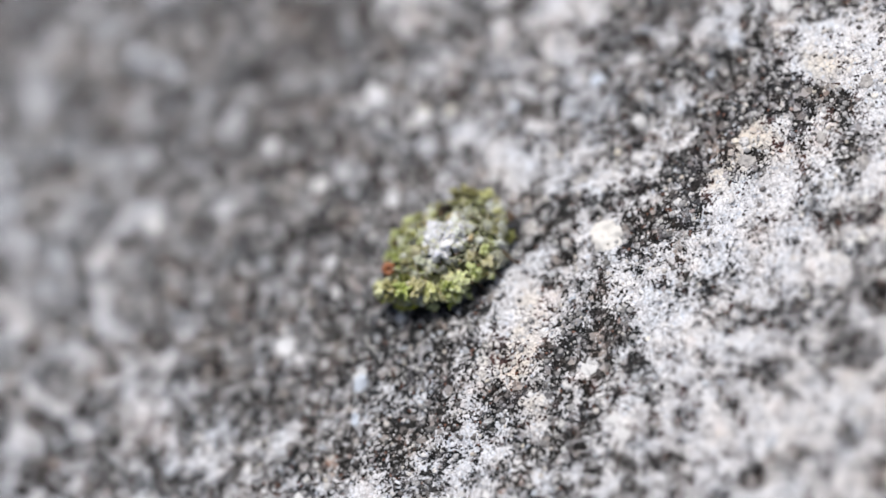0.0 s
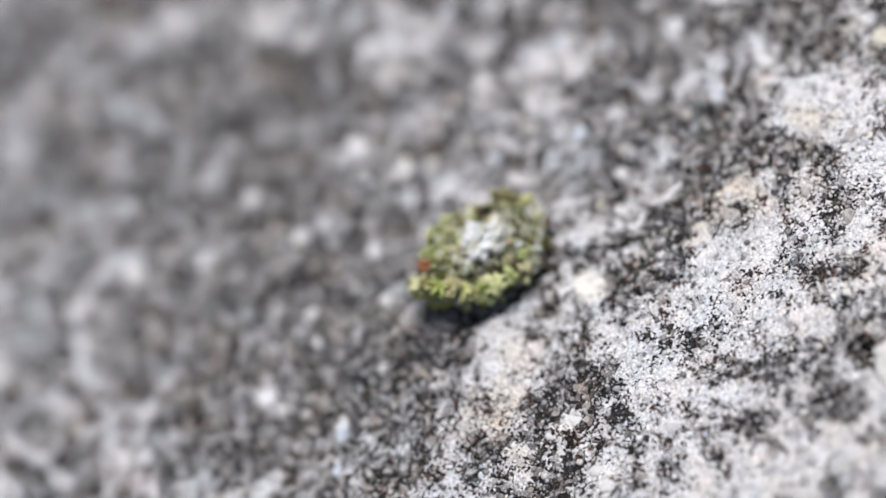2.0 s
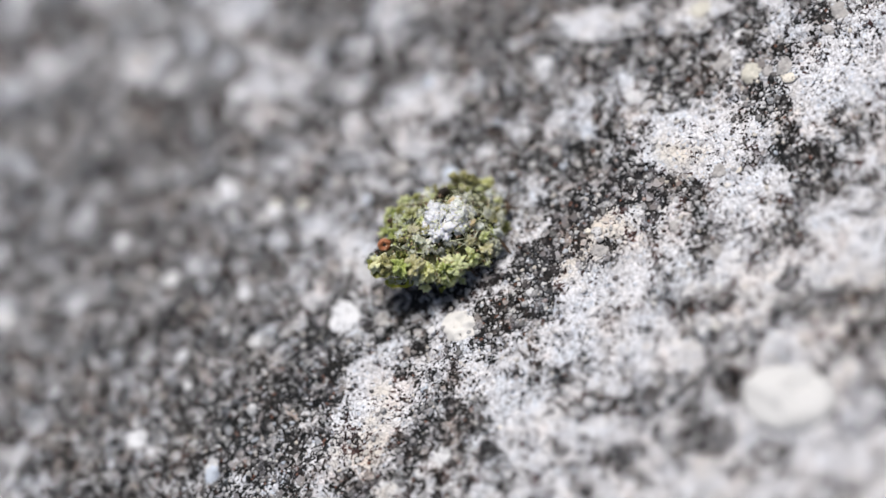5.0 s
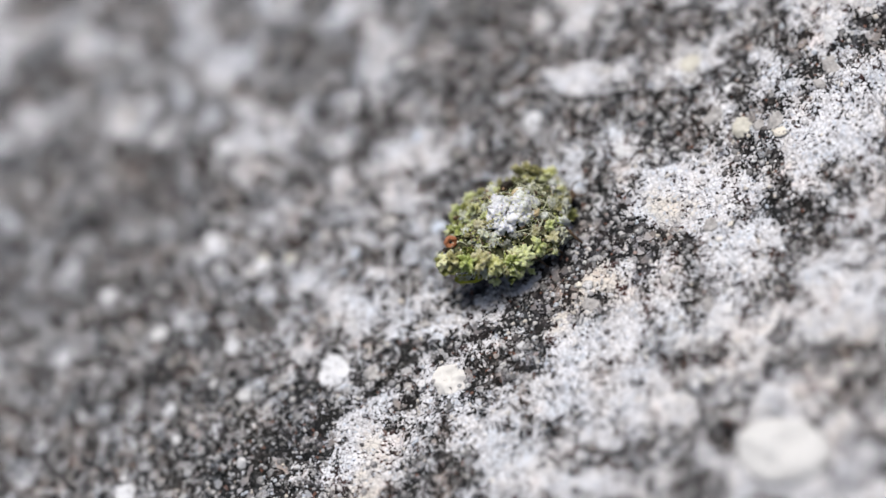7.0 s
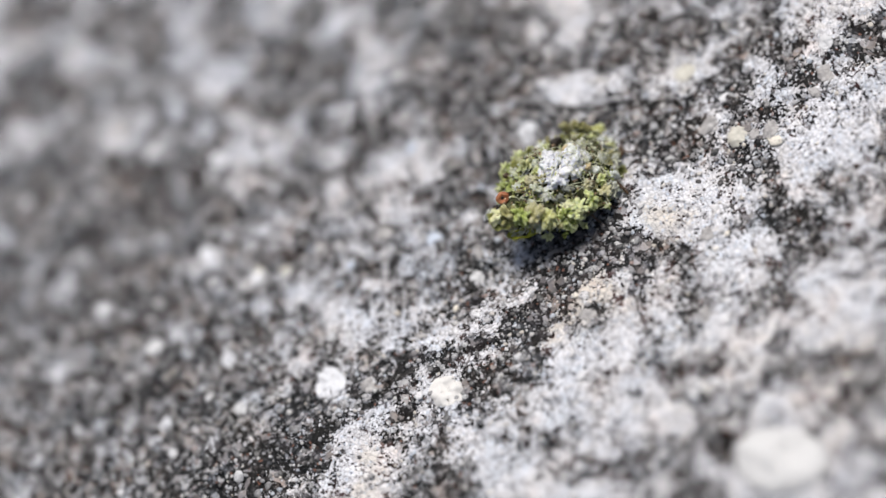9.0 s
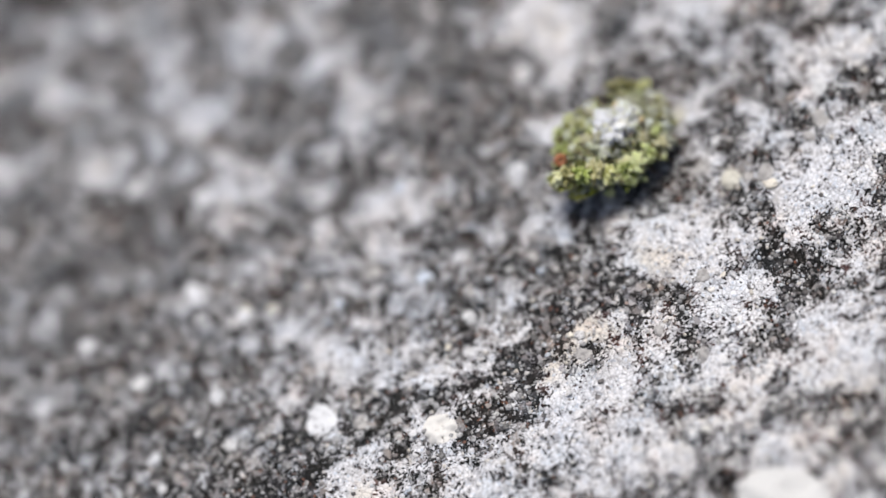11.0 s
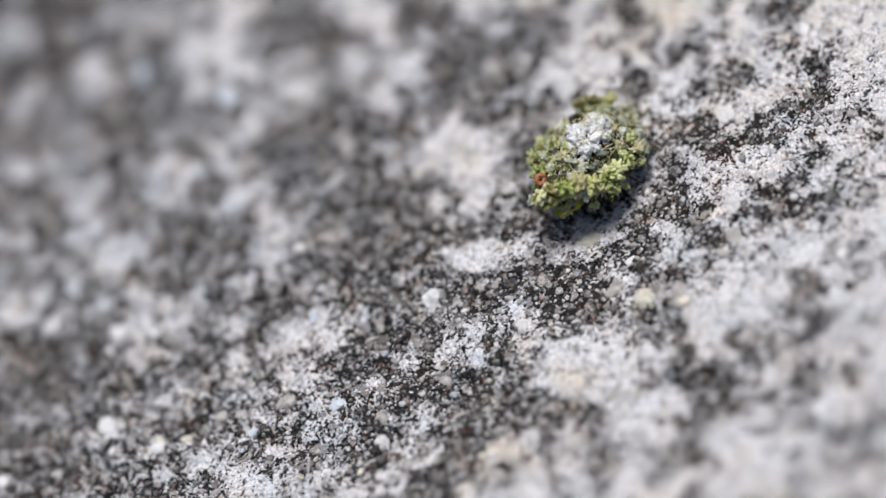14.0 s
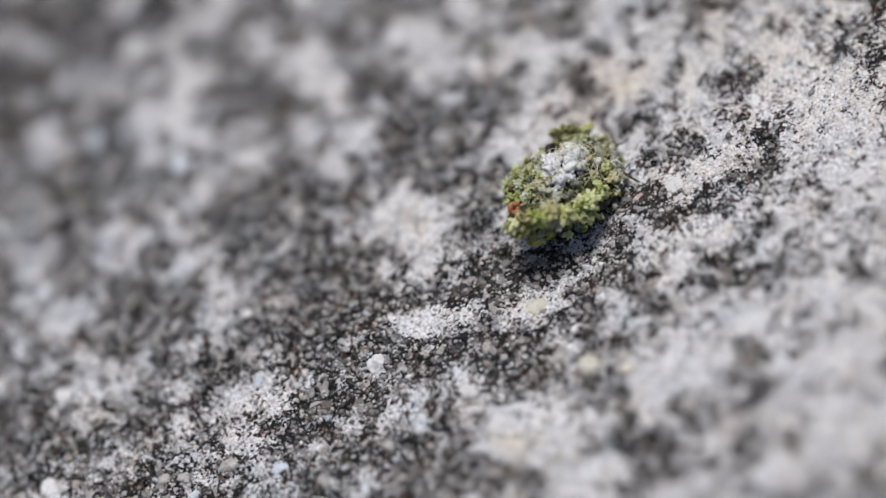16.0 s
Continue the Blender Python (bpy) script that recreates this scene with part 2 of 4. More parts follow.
yellow = plain_material("yellow_flake", (0.30, 0.30, 0.02), (0.50, 0.50, 0.06), 0.2, 0.55, 0.3)


# ---------------------------------------------------------------- the stone
TABLES = {}


def field(x, y, size, seed):
    """Smooth random values from -1 to 1, with bumps of the given size in mm."""
    if seed not in TABLES:
        TABLES[seed] = np.random.default_rng(seed).random((256, 256))
    table = TABLES[seed]
    c, s = math.cos(0.7 * seed), math.sin(0.7 * seed)
    u, v = (x * c - y * s) / size + 57.3, (x * s + y * c) / size + 91.7
    i, j = np.floor(u).astype(int), np.floor(v).astype(int)
    f, g = u - i, v - j
    f, g = f * f * f * (f * (6 * f - 15) + 10), g * g * g * (g * (6 * g - 15) + 10)
    i, j, k, l = i % 256, j % 256, (i + 1) % 256, (j + 1) % 256
    top = table[i, j] * (1 - f) + table[k, j] * f
    low = table[i, l] * (1 - f) + table[k, l] * f
    return 2 * (top * (1 - g) + low * g) - 1


# Patches on the stone, in mm: centre, half-length, half-width, turn in degrees.
PALE_CRUST = [
    (8.4, -9.2, 1.9, 1.0, 158), (1.0, -8.6, 1.4, 0.6, 166), (2.7, -12.2, 1.8, 1.2, 155), (3.1, -16.8, 2.0, 1.5, 153), (-4.6, -10.4, 1.5, 1.1, 90), 
    (8.3, -9.4, 1.5, 0.9, 143), (14.5, -10.7, 1.7, 1.5, 163), (9.4, -12.4, 1.7, 1.0, 145), (-6.8, -10.1, 1.6, 1.4, 103), (-9.3, -12.1, 1.5, 1.3, 3), 
    (-1.7, -12.3, 2.2, 0.7, 172), (1.6, -8.5, 1.7, 0.5, 172), (11.9, -17.1, 1.5, 0.9, 64), (-3.9, -13.9, 2.0, 1.5, 152), (1.0, -13.7, 2.0, 1.3, 156), 
    (11.5, -17.7, 2.2, 1.7, 74), (14.8, -10.7, 2.4, 1.3, 165), (8.2, -8.7, 1.7, 1.1, 142), (9.3, -12.6, 1.6, 1.2, 137), (2.3, -12.8, 2.0, 1.3, 156)]
PALE_CRUST_MIDDLE = [
    (-7.6, -10.5, 1.7, 1.5, 160), (-4.1, -3.7, 1.4, 1.2, 126), (-6.7, 9.1, 1.7, 1.3, 76), (9.6, 0.2, 2.1, 1.1, 144), (7.8, -1.8, 1.3, 0.8, 130), 
    (0.3, -8.2, 1.3, 0.6, 171), (-4.7, -9.3, 1.6, 1.5, 121), (11.0, 11.7, 1.4, 1.0, 72), (9.3, 9.5, 1.0, 0.7, 110), (14.8, 10.3, 1.8, 0.8, 139), 
    (17.4, 7.4, 1.2, 1.0, 94), (18.7, 5.3, 1.0, 0.6, 128), (4.8, 12.7, 1.4, 1.3, 86), (9.8, 2.8, 2.3, 1.0, 145), (10.1, 0.6, 1.1, 0.9, 112), 
    (25.0, -6.0, 2.2, 1.3, 143), (14.9, -10.6, 2.2, 1.3, 138), (18.8, -14.5, 2.1, 1.7, 113), (17.3, -18.2, 2.9, 1.7, 131)]
PALE_CRUST_OUTER = [
    (8.6, -9.0, 1.7, 1.2, 140), (8.9, -12.3, 1.8, 1.0, 132), (5.5, -5.7, 1.6, 1.3, 130), (-1.4, -0.4, 1.7, 1.1, 89), (1.7, 0.3, 1.4, 1.3, 88), 
    (20.1, -3.5, 1.6, 1.1, 141), (12.0, -6.5, 1.4, 0.8, 132), (7.8, -1.5, 1.2, 0.8, 128), (16.7, -7.0, 1.4, 1.0, 124), (-2.0, 11.1, 1.8, 1.4, 171), 
    (-3.5, 4.3, 1.3, 1.1, 170), (-2.6, -17.0, 2.2, 1.5, 156), (-0.9, -21.4, 2.8, 1.8, 133), (-6.9, -15.8, 1.6, 1.4, 128), (-11.7, -15.8, 1.6, 1.2, 150), 
    (-21.7, -3.9, 1.6, 1.0, 155)]
PALE_CRUST_TRACK = [
    (9.8, 2.6, 1.4, 0.9, 128), (7.5, -1.7, 1.1, 0.7, 124), (17.1, 8.4, 1.0, 0.6, 128), (18.7, 5.3, 0.8, 0.5, 130), (20.1, 1.8, 0.8, 0.6, 125), 
    (10.8, 11.5, 1.0, 0.6, 69), (14.7, 10.3, 1.2, 0.5, 133), (1.6, 1.8, 0.8, 0.5, 70), (14.0, -11.1, 1.6, 0.9, 132), (8.5, -9.8, 1.6, 0.9, 132), 
    (-7.1, 9.5, 1.5, 1.0, 129), (-4.8, 5.2, 0.9, 0.7, 117), (-17.5, 3.0, 1.0, 0.8, 79), (-7.6, -9.2, 1.3, 1.1, 95), (8.2, -9.3, 1.4, 0.8, 134)]
CREAM_CRUST = [
    (-6.9, -10.3, 1.3, 0.9, 69), (-8.9, -11.4, 1.8, 1.1, 156), (-8.7, -13.4, 1.5, 1.1, 75), (19.4, 2.0, 1.3, 1.0, 144), (18.0, 1.3, 1.2, 0.4, 134), 
    (9.7, 2.4, 2.1, 0.8, 140), (2.2, -10.2, 1.5, 1.1, 72), (3.9, -10.1, 1.6, 1.3, 90), (11.7, -4.3, 1.0, 0.6, 105), (17.9, -3.2, 1.7, 1.3, 81), 
    (-6.0, -0.3, 0.6, 0.5, 123), (-6.4, -0.3, 0.8, 0.5, 132), (-7.7, 2.2, 0.8, 0.7, 161), 
    (8.2, -9.5, 1.4, 0.8, 138)]
ALGAE = [
    (-12.3, -8.9, 2.0, 1.3, 156), (-4.7, -7.1, 1.0, 0.7, 154), (2.4, -8.5, 1.4, 0.8, 164), (5.4, -9.8, 1.2, 0.9, 123), (-1.4, -9.2, 1.4, 0.7, 152), 
    (-5.8, -13.4, 0.8, 0.6, 123), (-12.2, -1.9, 2.2, 1.4, 131), (-8.4, -0.9, 0.7, 0.6, 120), (-3.3, -22.4, 0.9, 0.7, 126), (-8.7, 6.3, 1.8, 1.4, 116), 
    (-9.6, -16.3, 1.4, 0.9, 133), (-15.7, -11.0, 1.5, 1.1, 122), (4.4, -8.3, 1.8, 0.9, 152), (1.8, -9.6, 1.3, 0.7, 171), (-9.7, -7.1, 1.6, 1.5, 101), 
    (-12.5, -7.8, 2.0, 1.3, 156), (-4.6, -7.6, 1.0, 0.7, 126), (4.2, 0.6, 1.4, 0.7, 135)]
ALGAE_MIDDLE = [
    (7.5, -4.0, 1.4, 0.5, 136), (-8.8, 5.6, 1.7, 0.7, 136), (-11.0, 8.6, 1.7, 0.7, 136), (11.5, -13.5, 1.0, 0.6, 66), (13.9, -13.1, 0.9, 0.4, 136), 
    (6.8, -10.1, 1.4, 0.5, 137), (-4.9, -14.2, 1.3, 0.8, 170), (0.2, -7.8, 1.3, 1.0, 78), (1.2, -9.5, 1.5, 0.5, 172), (-4.1, -7.3, 1.3, 0.8, 131), 
    (-7.1, -7.8, 1.7, 0.7, 136), (-10.9, -7.0, 2.1, 1.0, 146), (3.1, -8.7, 1.3, 1.0, 168), (6.2, -9.5, 1.4, 1.2, 116), (8.3, -17.7, 1.4, 1.1, 117), 
    (10.7, -19.8, 0.8, 0.6, 128), (-1.0, -2.1, 1.0, 0.3, 136), (3.6, -0.7, 1.4, 0.5, 136)]
ALGAE_OUTER = [
    (-11.4, -8.1, 2.2, 1.1, 136), (-5.2, -8.4, 1.3, 0.8, 131), (2.6, -8.9, 1.6, 0.8, 135), (-8.5, 5.1, 1.9, 0.6, 137), (7.6, 0.4, 1.2, 1.0, 118), 
    (15.0, -8.7, 0.9, 0.7, 72), (12.9, -7.3, 1.1, 0.7, 130), (9.6, -8.7, 0.9, 0.5, 133), (-11.9, 9.1, 1.5, 1.2, 116), (-0.8, 5.6, 1.5, 1.0, 128), 
    (10.6, 5.5, 1.6, 0.5, 147), (11.9, 9.1, 1.9, 0.5, 135), (5.8, 7.8, 2.2, 1.0, 132), (12.5, -0.3, 1.4, 1.0, 74), (7.3, 3.1, 2.1, 0.6, 141), 
    (8.9, -1.4, 0.9, 0.5, 131), (7.6, -4.1, 1.4, 0.5, 135), (3.9, -0.4, 1.9, 0.6, 135), (-2.3, -0.6, 1.5, 1.1, 172)]
ALGAE_FAR = [
    (17.9, -2.8, 1.2, 0.6, 62), (19.3, -0.6, 1.1, 0.5, 62), (22.4, -4.4, 0.9, 0.6, 126), (18.7, -8.9, 1.4, 0.6, 134), (13.8, -13.0, 1.3, 0.7, 132), 
    (-5.4, 6.1, 1.5, 0.9, 128), (-5.6, 4.2, 1.2, 0.6, 131), (16.8, -12.3, 1.1, 0.9, 96), (12.9, -3.1, 2.0, 0.8, 159), (5.6, -9.2, 1.8, 0.9, 133), 
    (2.4, -4.9, 1.7, 0.8, 159), (8.4, 13.3, 1.5, 1.0, 122), (1.6, 19.1, 2.5, 1.9, 97), (3.5, 1.7, 2.2, 0.7, 153), (11.3, -13.1, 1.5, 0.7, 61), 
    (14.9, -15.8, 1.0, 0.7, 65)]
# beside the algae, (13.6, -3.1) paints the larva's shadow at its last place
ALGAE_AND_SHADE_TRACK = [
    (6.2, -0.1, 2.6, 0.9, 135), (11.5, -1.9, 1.4, 0.8, 131), (5.9, 3.0, 1.4, 0.6, 134), (0.9, 1.7, 1.9, 0.6, 135), (4.6, -2.8, 2.1, 0.8, 135), 
    (-5.4, 3.3, 2.2, 1.1, 132), (-0.8, 5.3, 1.7, 0.7, 134), (10.8, -1.9, 1.6, 0.9, 131), (13.6, -3.1, 1.1, 0.9, 82), (6.3, -1.9, 1.6, 0.6, 135), 
    (17.4, -3.5, 0.9, 0.7, 101), (16.3, 6.6, 1.7, 0.7, 133), (19.9, 0.2, 1.2, 0.6, 62), (12.6, 9.0, 2.2, 0.6, 135), (22.6, -4.9, 0.7, 0.6, 99), 
    (-8.9, -8.4, 1.7, 1.2, 129), (-5.6, -12.8, 1.4, 0.7, 136), (4.7, -8.5, 1.4, 0.7, 136), (-4.7, -8.3, 1.7, 0.9, 134), (-5.1, -9.7, 1.2, 0.6, 136)]
# beside the algae, (9.3, -4.5) darkens the crust for the larva's shadow
ALGAE_AND_SHADE_END = [
    (11.2, -2.7, 1.9, 1.0, 131), (14.5, -5.0, 1.4, 1.0, 124), (2.4, -0.1, 1.7, 0.9, 131), (5.4, 2.1, 1.9, 0.8, 134), (0.3, 5.4, 1.5, 0.9, 128), 
    (-4.3, -0.5, 1.7, 0.9, 132), (3.9, -6.3, 1.6, 0.8, 134), (12.8, 2.0, 1.2, 0.9, 118), 
    (9.3, -4.5, 1.9, 1.0, 140), (12.5, -6.4, 2.0, 0.8, 140), (12.8, -2.7, 1.8, 0.9, 140), (17.0, -3.3, 1.5, 0.8, 140), (1.5, -9.5, 1.6, 0.8, 140), (4.1, -8.8, 1.3, 0.6, 140)]
THIN_CRUST = [
    (-6.8, 3.0, 2.2, 1.8, 132), (16.6, -1.9, 2.2, 1.6, 135), (23.3, 0.8, 2.2, 1.7, 130), (3.8, -10.3, 2.2, 1.5, 140), (-17.4, -1.4, 2.2, 1.7, 130),
    (11.3, 7.0, 2.2, 1.6, 134), (-8.2, 14.8, 2.3, 1.8, 128), (-15.3, 14.1, 2.3, 1.8, 130), (-8.2, 0.7, 2.0, 1.5, 134), (-18.9, 7.5, 2.2, 1.8, 130),
    (10.6, -2.9, 2.0, 1.4, 136), (-22.4, 1.0, 2.2, 1.8, 130), (-13.4, 7.7, 2.2, 1.7, 132)]
THIN_CRUST_OUTER = [
    (-15.4, -0.7, 2.1, 1.6, 132), (0.0, 16.4, 2.2, 1.7, 130), (10.2, -18.1, 2.2, 1.6, 136), (-20.1, 7.5, 2.1, 1.7, 130), (-8.1, 2.6, 2.0, 1.5, 134),
    (-12.9, 10.9, 2.1, 1.6, 132), (22.2, 0.3, 2.0, 1.6, 130), (-5.2, -16.2, 2.0, 1.4, 140), (-10.0, -0.5, 2.0, 1.5, 132)]
THICK_CRUST = [
    (9.2, 3.6, 2.2, 1.7, 136), (3.0, 20.3, 2.3, 1.8, 128), (13.3, 10.4, 2.2, 1.6, 134), (13.7, -14.1, 2.2, 1.7, 132), (-0.6, 1.7, 2.2, 1.6, 130),
    (19.9, -5.0, 2.2, 1.6, 134), (-15.2, 4.4, 2.2, 1.7, 130), (9.4, 3.8, 1.6, 1.2, 136), (24.5, -5.7, 2.2, 1.7, 130), (-9.6, -4.9, 2.0, 1.6, 132),
    (-8.5, -6.6, 2.0, 1.5, 134), (-0.7, 5.9, 2.1, 1.6, 132), (12.3, 9.9, 2.1, 1.6, 134), (23.4, -6.1, 2.0, 1.6, 130), (20.1, -3.0, 2.0, 1.5, 134)]
PALE_FLECKS = [
    (10.5, 11.4, 1.6, 0.8, 60), (14.6, 10.2, 1.6, 0.8, 138), (19.5, 1.8, 1.0, 0.8, 138), (9.6, 3.6, 1.5, 0.6, 140), (10.5, 1.5, 0.9, 0.5, 140), (7.9, -2.0, 0.9, 0.7, 138), (8.7, -9.0, 1.3, 0.9, 138), (14.6, -11.0, 1.5, 0.8, 138), (9.9, 3.2, 1.6, 1.0, 138), (7.6, -1.8, 0.8, 0.5, 60), (9.5, -11.3, 1.5, 1.0, 138), (-17.7, 11.4, 1.5, 1.0, 60), (-7.1, 9.3, 1.3, 0.9, 138)]
# (5.3, -5.8) paints the dark of the larva's shadow, the others dark stone
DARK_FLECKS_AND_SHADE = [
    (12.1, 8.7, 1.6, 0.6, 140), (6.8, 5.2, 1.3, 0.6, 140), (7.2, 1.8, 1.6, 0.6, 140), (11.4, -1.4, 1.2, 0.6, 140), (2.5, 9.9, 1.4, 0.8, 140), (17.5, -3.3, 1.0, 0.6, 140), (16.9, -12.3, 1.0, 0.6, 140), (-6.7, 3.2, 2.0, 1.2, 138), (4.4, 0.2, 1.4, 0.6, 140), (3.4, 2.2, 1.2, 0.6, 140), (9.0, 0.9, 1.4, 0.4, 140), (8.5, -5.0, 1.5, 0.6, 140), (2.9, -2.4, 1.6, 0.5, 140), (17.4, -3.8, 0.8, 0.6, 140), (11.3, -13.1, 0.9, 0.7, 138), (-10.7, 3.2, 1.6, 1.0, 138), (3.6, -9.0, 1.6, 0.8, 138),
    (-12.6, -8.7, 1.6, 0.7, 165), (-11.0, -8.6, 0.9, 0.6, 138), (-13.0, -11.9, 2.0, 0.6, 140), (5.3, -5.8, 1.6, 0.8, 140), (1.5, -9.8, 1.4, 0.5, 140)]
# the first patch tints the stone blue like the larva's shadow there
COOL_CRUST_AND_SHADE = [(5.0, -5.6, 2.0, 1.2, 140), (1.0, -6.0, 1.8, 1.0, 140), (-16.0, 8.0, 4.0, 3.0, 130)]
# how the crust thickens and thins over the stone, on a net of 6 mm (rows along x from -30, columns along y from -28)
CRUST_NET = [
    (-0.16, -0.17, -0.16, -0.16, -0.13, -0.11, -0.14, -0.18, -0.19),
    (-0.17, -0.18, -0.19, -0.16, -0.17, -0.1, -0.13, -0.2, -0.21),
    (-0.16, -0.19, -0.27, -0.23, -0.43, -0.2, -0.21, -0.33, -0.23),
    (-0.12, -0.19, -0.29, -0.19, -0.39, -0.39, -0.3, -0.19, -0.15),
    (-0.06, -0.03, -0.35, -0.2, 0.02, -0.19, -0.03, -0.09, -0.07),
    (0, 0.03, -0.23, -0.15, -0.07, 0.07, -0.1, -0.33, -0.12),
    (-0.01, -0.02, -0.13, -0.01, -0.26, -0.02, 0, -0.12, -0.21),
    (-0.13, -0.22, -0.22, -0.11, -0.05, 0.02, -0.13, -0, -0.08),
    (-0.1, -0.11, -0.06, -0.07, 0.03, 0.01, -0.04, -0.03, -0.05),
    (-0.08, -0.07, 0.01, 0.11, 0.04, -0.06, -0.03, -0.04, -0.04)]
CRACKS = [
    [(-4.84, -13.06), (-5.64, -14.56), (-6.14, -15.01)],
    [(-6.67, -14.94), (-7.25, -15.69), (-7.96, -16.64)],
    [(-2.41, -11.80), (-1.03, -12.16), (0.45, -12.36)]]
PITS = [(4.41, -19.37, 0.42, 0.9), (-3.34, -22.40, 0.5, 0.5), (-0.79, 12.34, 0.45, 0.8), (4.27, -19.80, 0.3, 0.6)]


def add_patches(total, x, y, patches, amount):
    """Add uneven patches to a field: the amount inside each, falling to 0 round it."""
    wx = x + 0.35 * field(x, y, 0.8, 41) + 0.16 * field(x, y, 0.3, 42)
    wy = y + 0.35 * field(x, y, 0.8, 43) + 0.16 * field(x, y, 0.3, 44)
    for px, py, a, b, deg in patches:
        near = np.nonzero((np.abs(x - px) < 2 * a + 0.6) & (np.abs(y - py) < 2 * a + 0.6))
        if not len(near[0]):
            continue
        c, s = math.cos(radians(deg)), math.sin(radians(deg))
        dx, dy = wx[near] - px, wy[near] - py
        u, v = (dx * c + dy * s) / a, (dy * c - dx * s) / b
        total[near] += amount * np.exp(-0.9 * (u * u + v * v) ** 1.6)


def relief(x, y):
    """Height of the stone in mm."""
    h = 0.30 * field(x, y, 7.0, 1) + 0.20 * field(x, y, 2.6, 2) + 0.13 * field(x, y, 1.1, 3)
    h = h + 0.10 * field(x, y, 0.5, 4) + 0.085 * field(x, y, 0.25, 5)
    for px, py, r, d in PITS:
        q = ((x - px) ** 2 + (y - py) ** 2) / r ** 2
        h = h - d * np.exp(-q * q)
    return h


def crack_depth(x, y):
    """1 in the middle of a hairline crack, 0 away from it."""
    wx, wy = x + 0.12 * field(x, y, 0.5, 51), y + 0.12 * field(x, y, 0.5, 52)
    deep = np.zeros_like(x)
    for points in CRACKS:
        for (ax, ay), (bx, by) in zip(points, points[1:]):
            near = np.nonzero((np.abs(x - (ax + bx) / 2) < 3.0) & (np.abs(y - (ay + by) / 2) < 3.0))
            qx, qy = wx[near], wy[near]
            f = np.clip(((qx - ax) * (bx - ax) + (qy - ay) * (by - ay)) / ((bx - ax) ** 2 + (by - ay) ** 2), 0, 1)
            d = np.hypot(qx - ax - f * (bx - ax), qy - ay - f * (by - ay))
            deep[near] = np.maximum(deep[near], np.exp(-(d / 0.075) ** 2))
    return deep


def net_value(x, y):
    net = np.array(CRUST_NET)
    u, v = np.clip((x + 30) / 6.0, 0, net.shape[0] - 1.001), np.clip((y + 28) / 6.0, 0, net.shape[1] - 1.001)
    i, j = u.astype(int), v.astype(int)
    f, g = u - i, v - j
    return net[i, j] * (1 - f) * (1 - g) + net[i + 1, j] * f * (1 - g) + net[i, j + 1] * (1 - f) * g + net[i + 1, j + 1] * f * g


def crust_cover(x, y):
    """How much pale crust grows on the stone."""
    uneven = 1 + 0.40 / (1 + np.exp((4.0 - 0.6 * x - 0.8 * y) / 2.5))
    c = 0.543 - 0.015 * uneven + 0.08 * field(x, y, 5.0, 11) + uneven * (0.28 * field(x, y, 1.7, 12) + 0.42 * field(x, y, 0.8, 13)) + 0.45 * np.clip(field(x, y, 0.75, 14) - 0.30, 0.0, None)
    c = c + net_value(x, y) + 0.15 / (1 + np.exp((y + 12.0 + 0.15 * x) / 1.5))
    c = c - 0.07 / (1 + np.exp(-(y - 1.0) / 1.5)) + 0.10 / (1 + np.exp(-(x - 16.0) / 2.0))
    add_patches(c, x, y, PALE_CRUST + PALE_CRUST_MIDDLE + PALE_CRUST_OUTER + PALE_CRUST_TRACK, 0.25)
    add_patches(c, x, y, CREAM_CRUST, 0.10)
    add_patches(c, x, y, ALGAE + ALGAE_MIDDLE + ALGAE_OUTER + ALGAE_FAR + ALGAE_AND_SHADE_TRACK + ALGAE_AND_SHADE_END, -0.31)
    add_patches(c, x, y, PALE_FLECKS, 0.23)
    add_patches(c, x, y, DARK_FLECKS_AND_SHADE, -0.22)
    add_patches(c, x, y, THIN_CRUST + THIN_CRUST_OUTER, -0.09)
    add_patches(c, x, y, THICK_CRUST, 0.09)
    c = c - 0.7 * crack_depth(x, y)
    # besides their real dent, the pits have their shade put into the colour
    for px, py, r, d in PITS:
        c = c - 1.6 * np.exp(-(((x - px) ** 2 + (y - py) ** 2) / (1.1 * r) ** 2) ** 2)
    c = np.where(c > 0.75, 0.75 + 0.55 * (c - 0.75), c)
    return np.where(c < 0.12, 0.12 + 0.70 * (c - 0.12), c).clip(0.0, 1.0)


def line(lo, hi, step):
    """Even steps over the part seen closely, then wider and wider ones out to the horizon."""
    core = np.arange(lo, hi, step)
    out = np.cumsum(step * 1.22 ** np.arange(1, 75))
    out = out[: int(np.searchsorted(out, 2.0e6)) + 1]
    return np.concatenate([lo - out[::-1], core, hi + out])


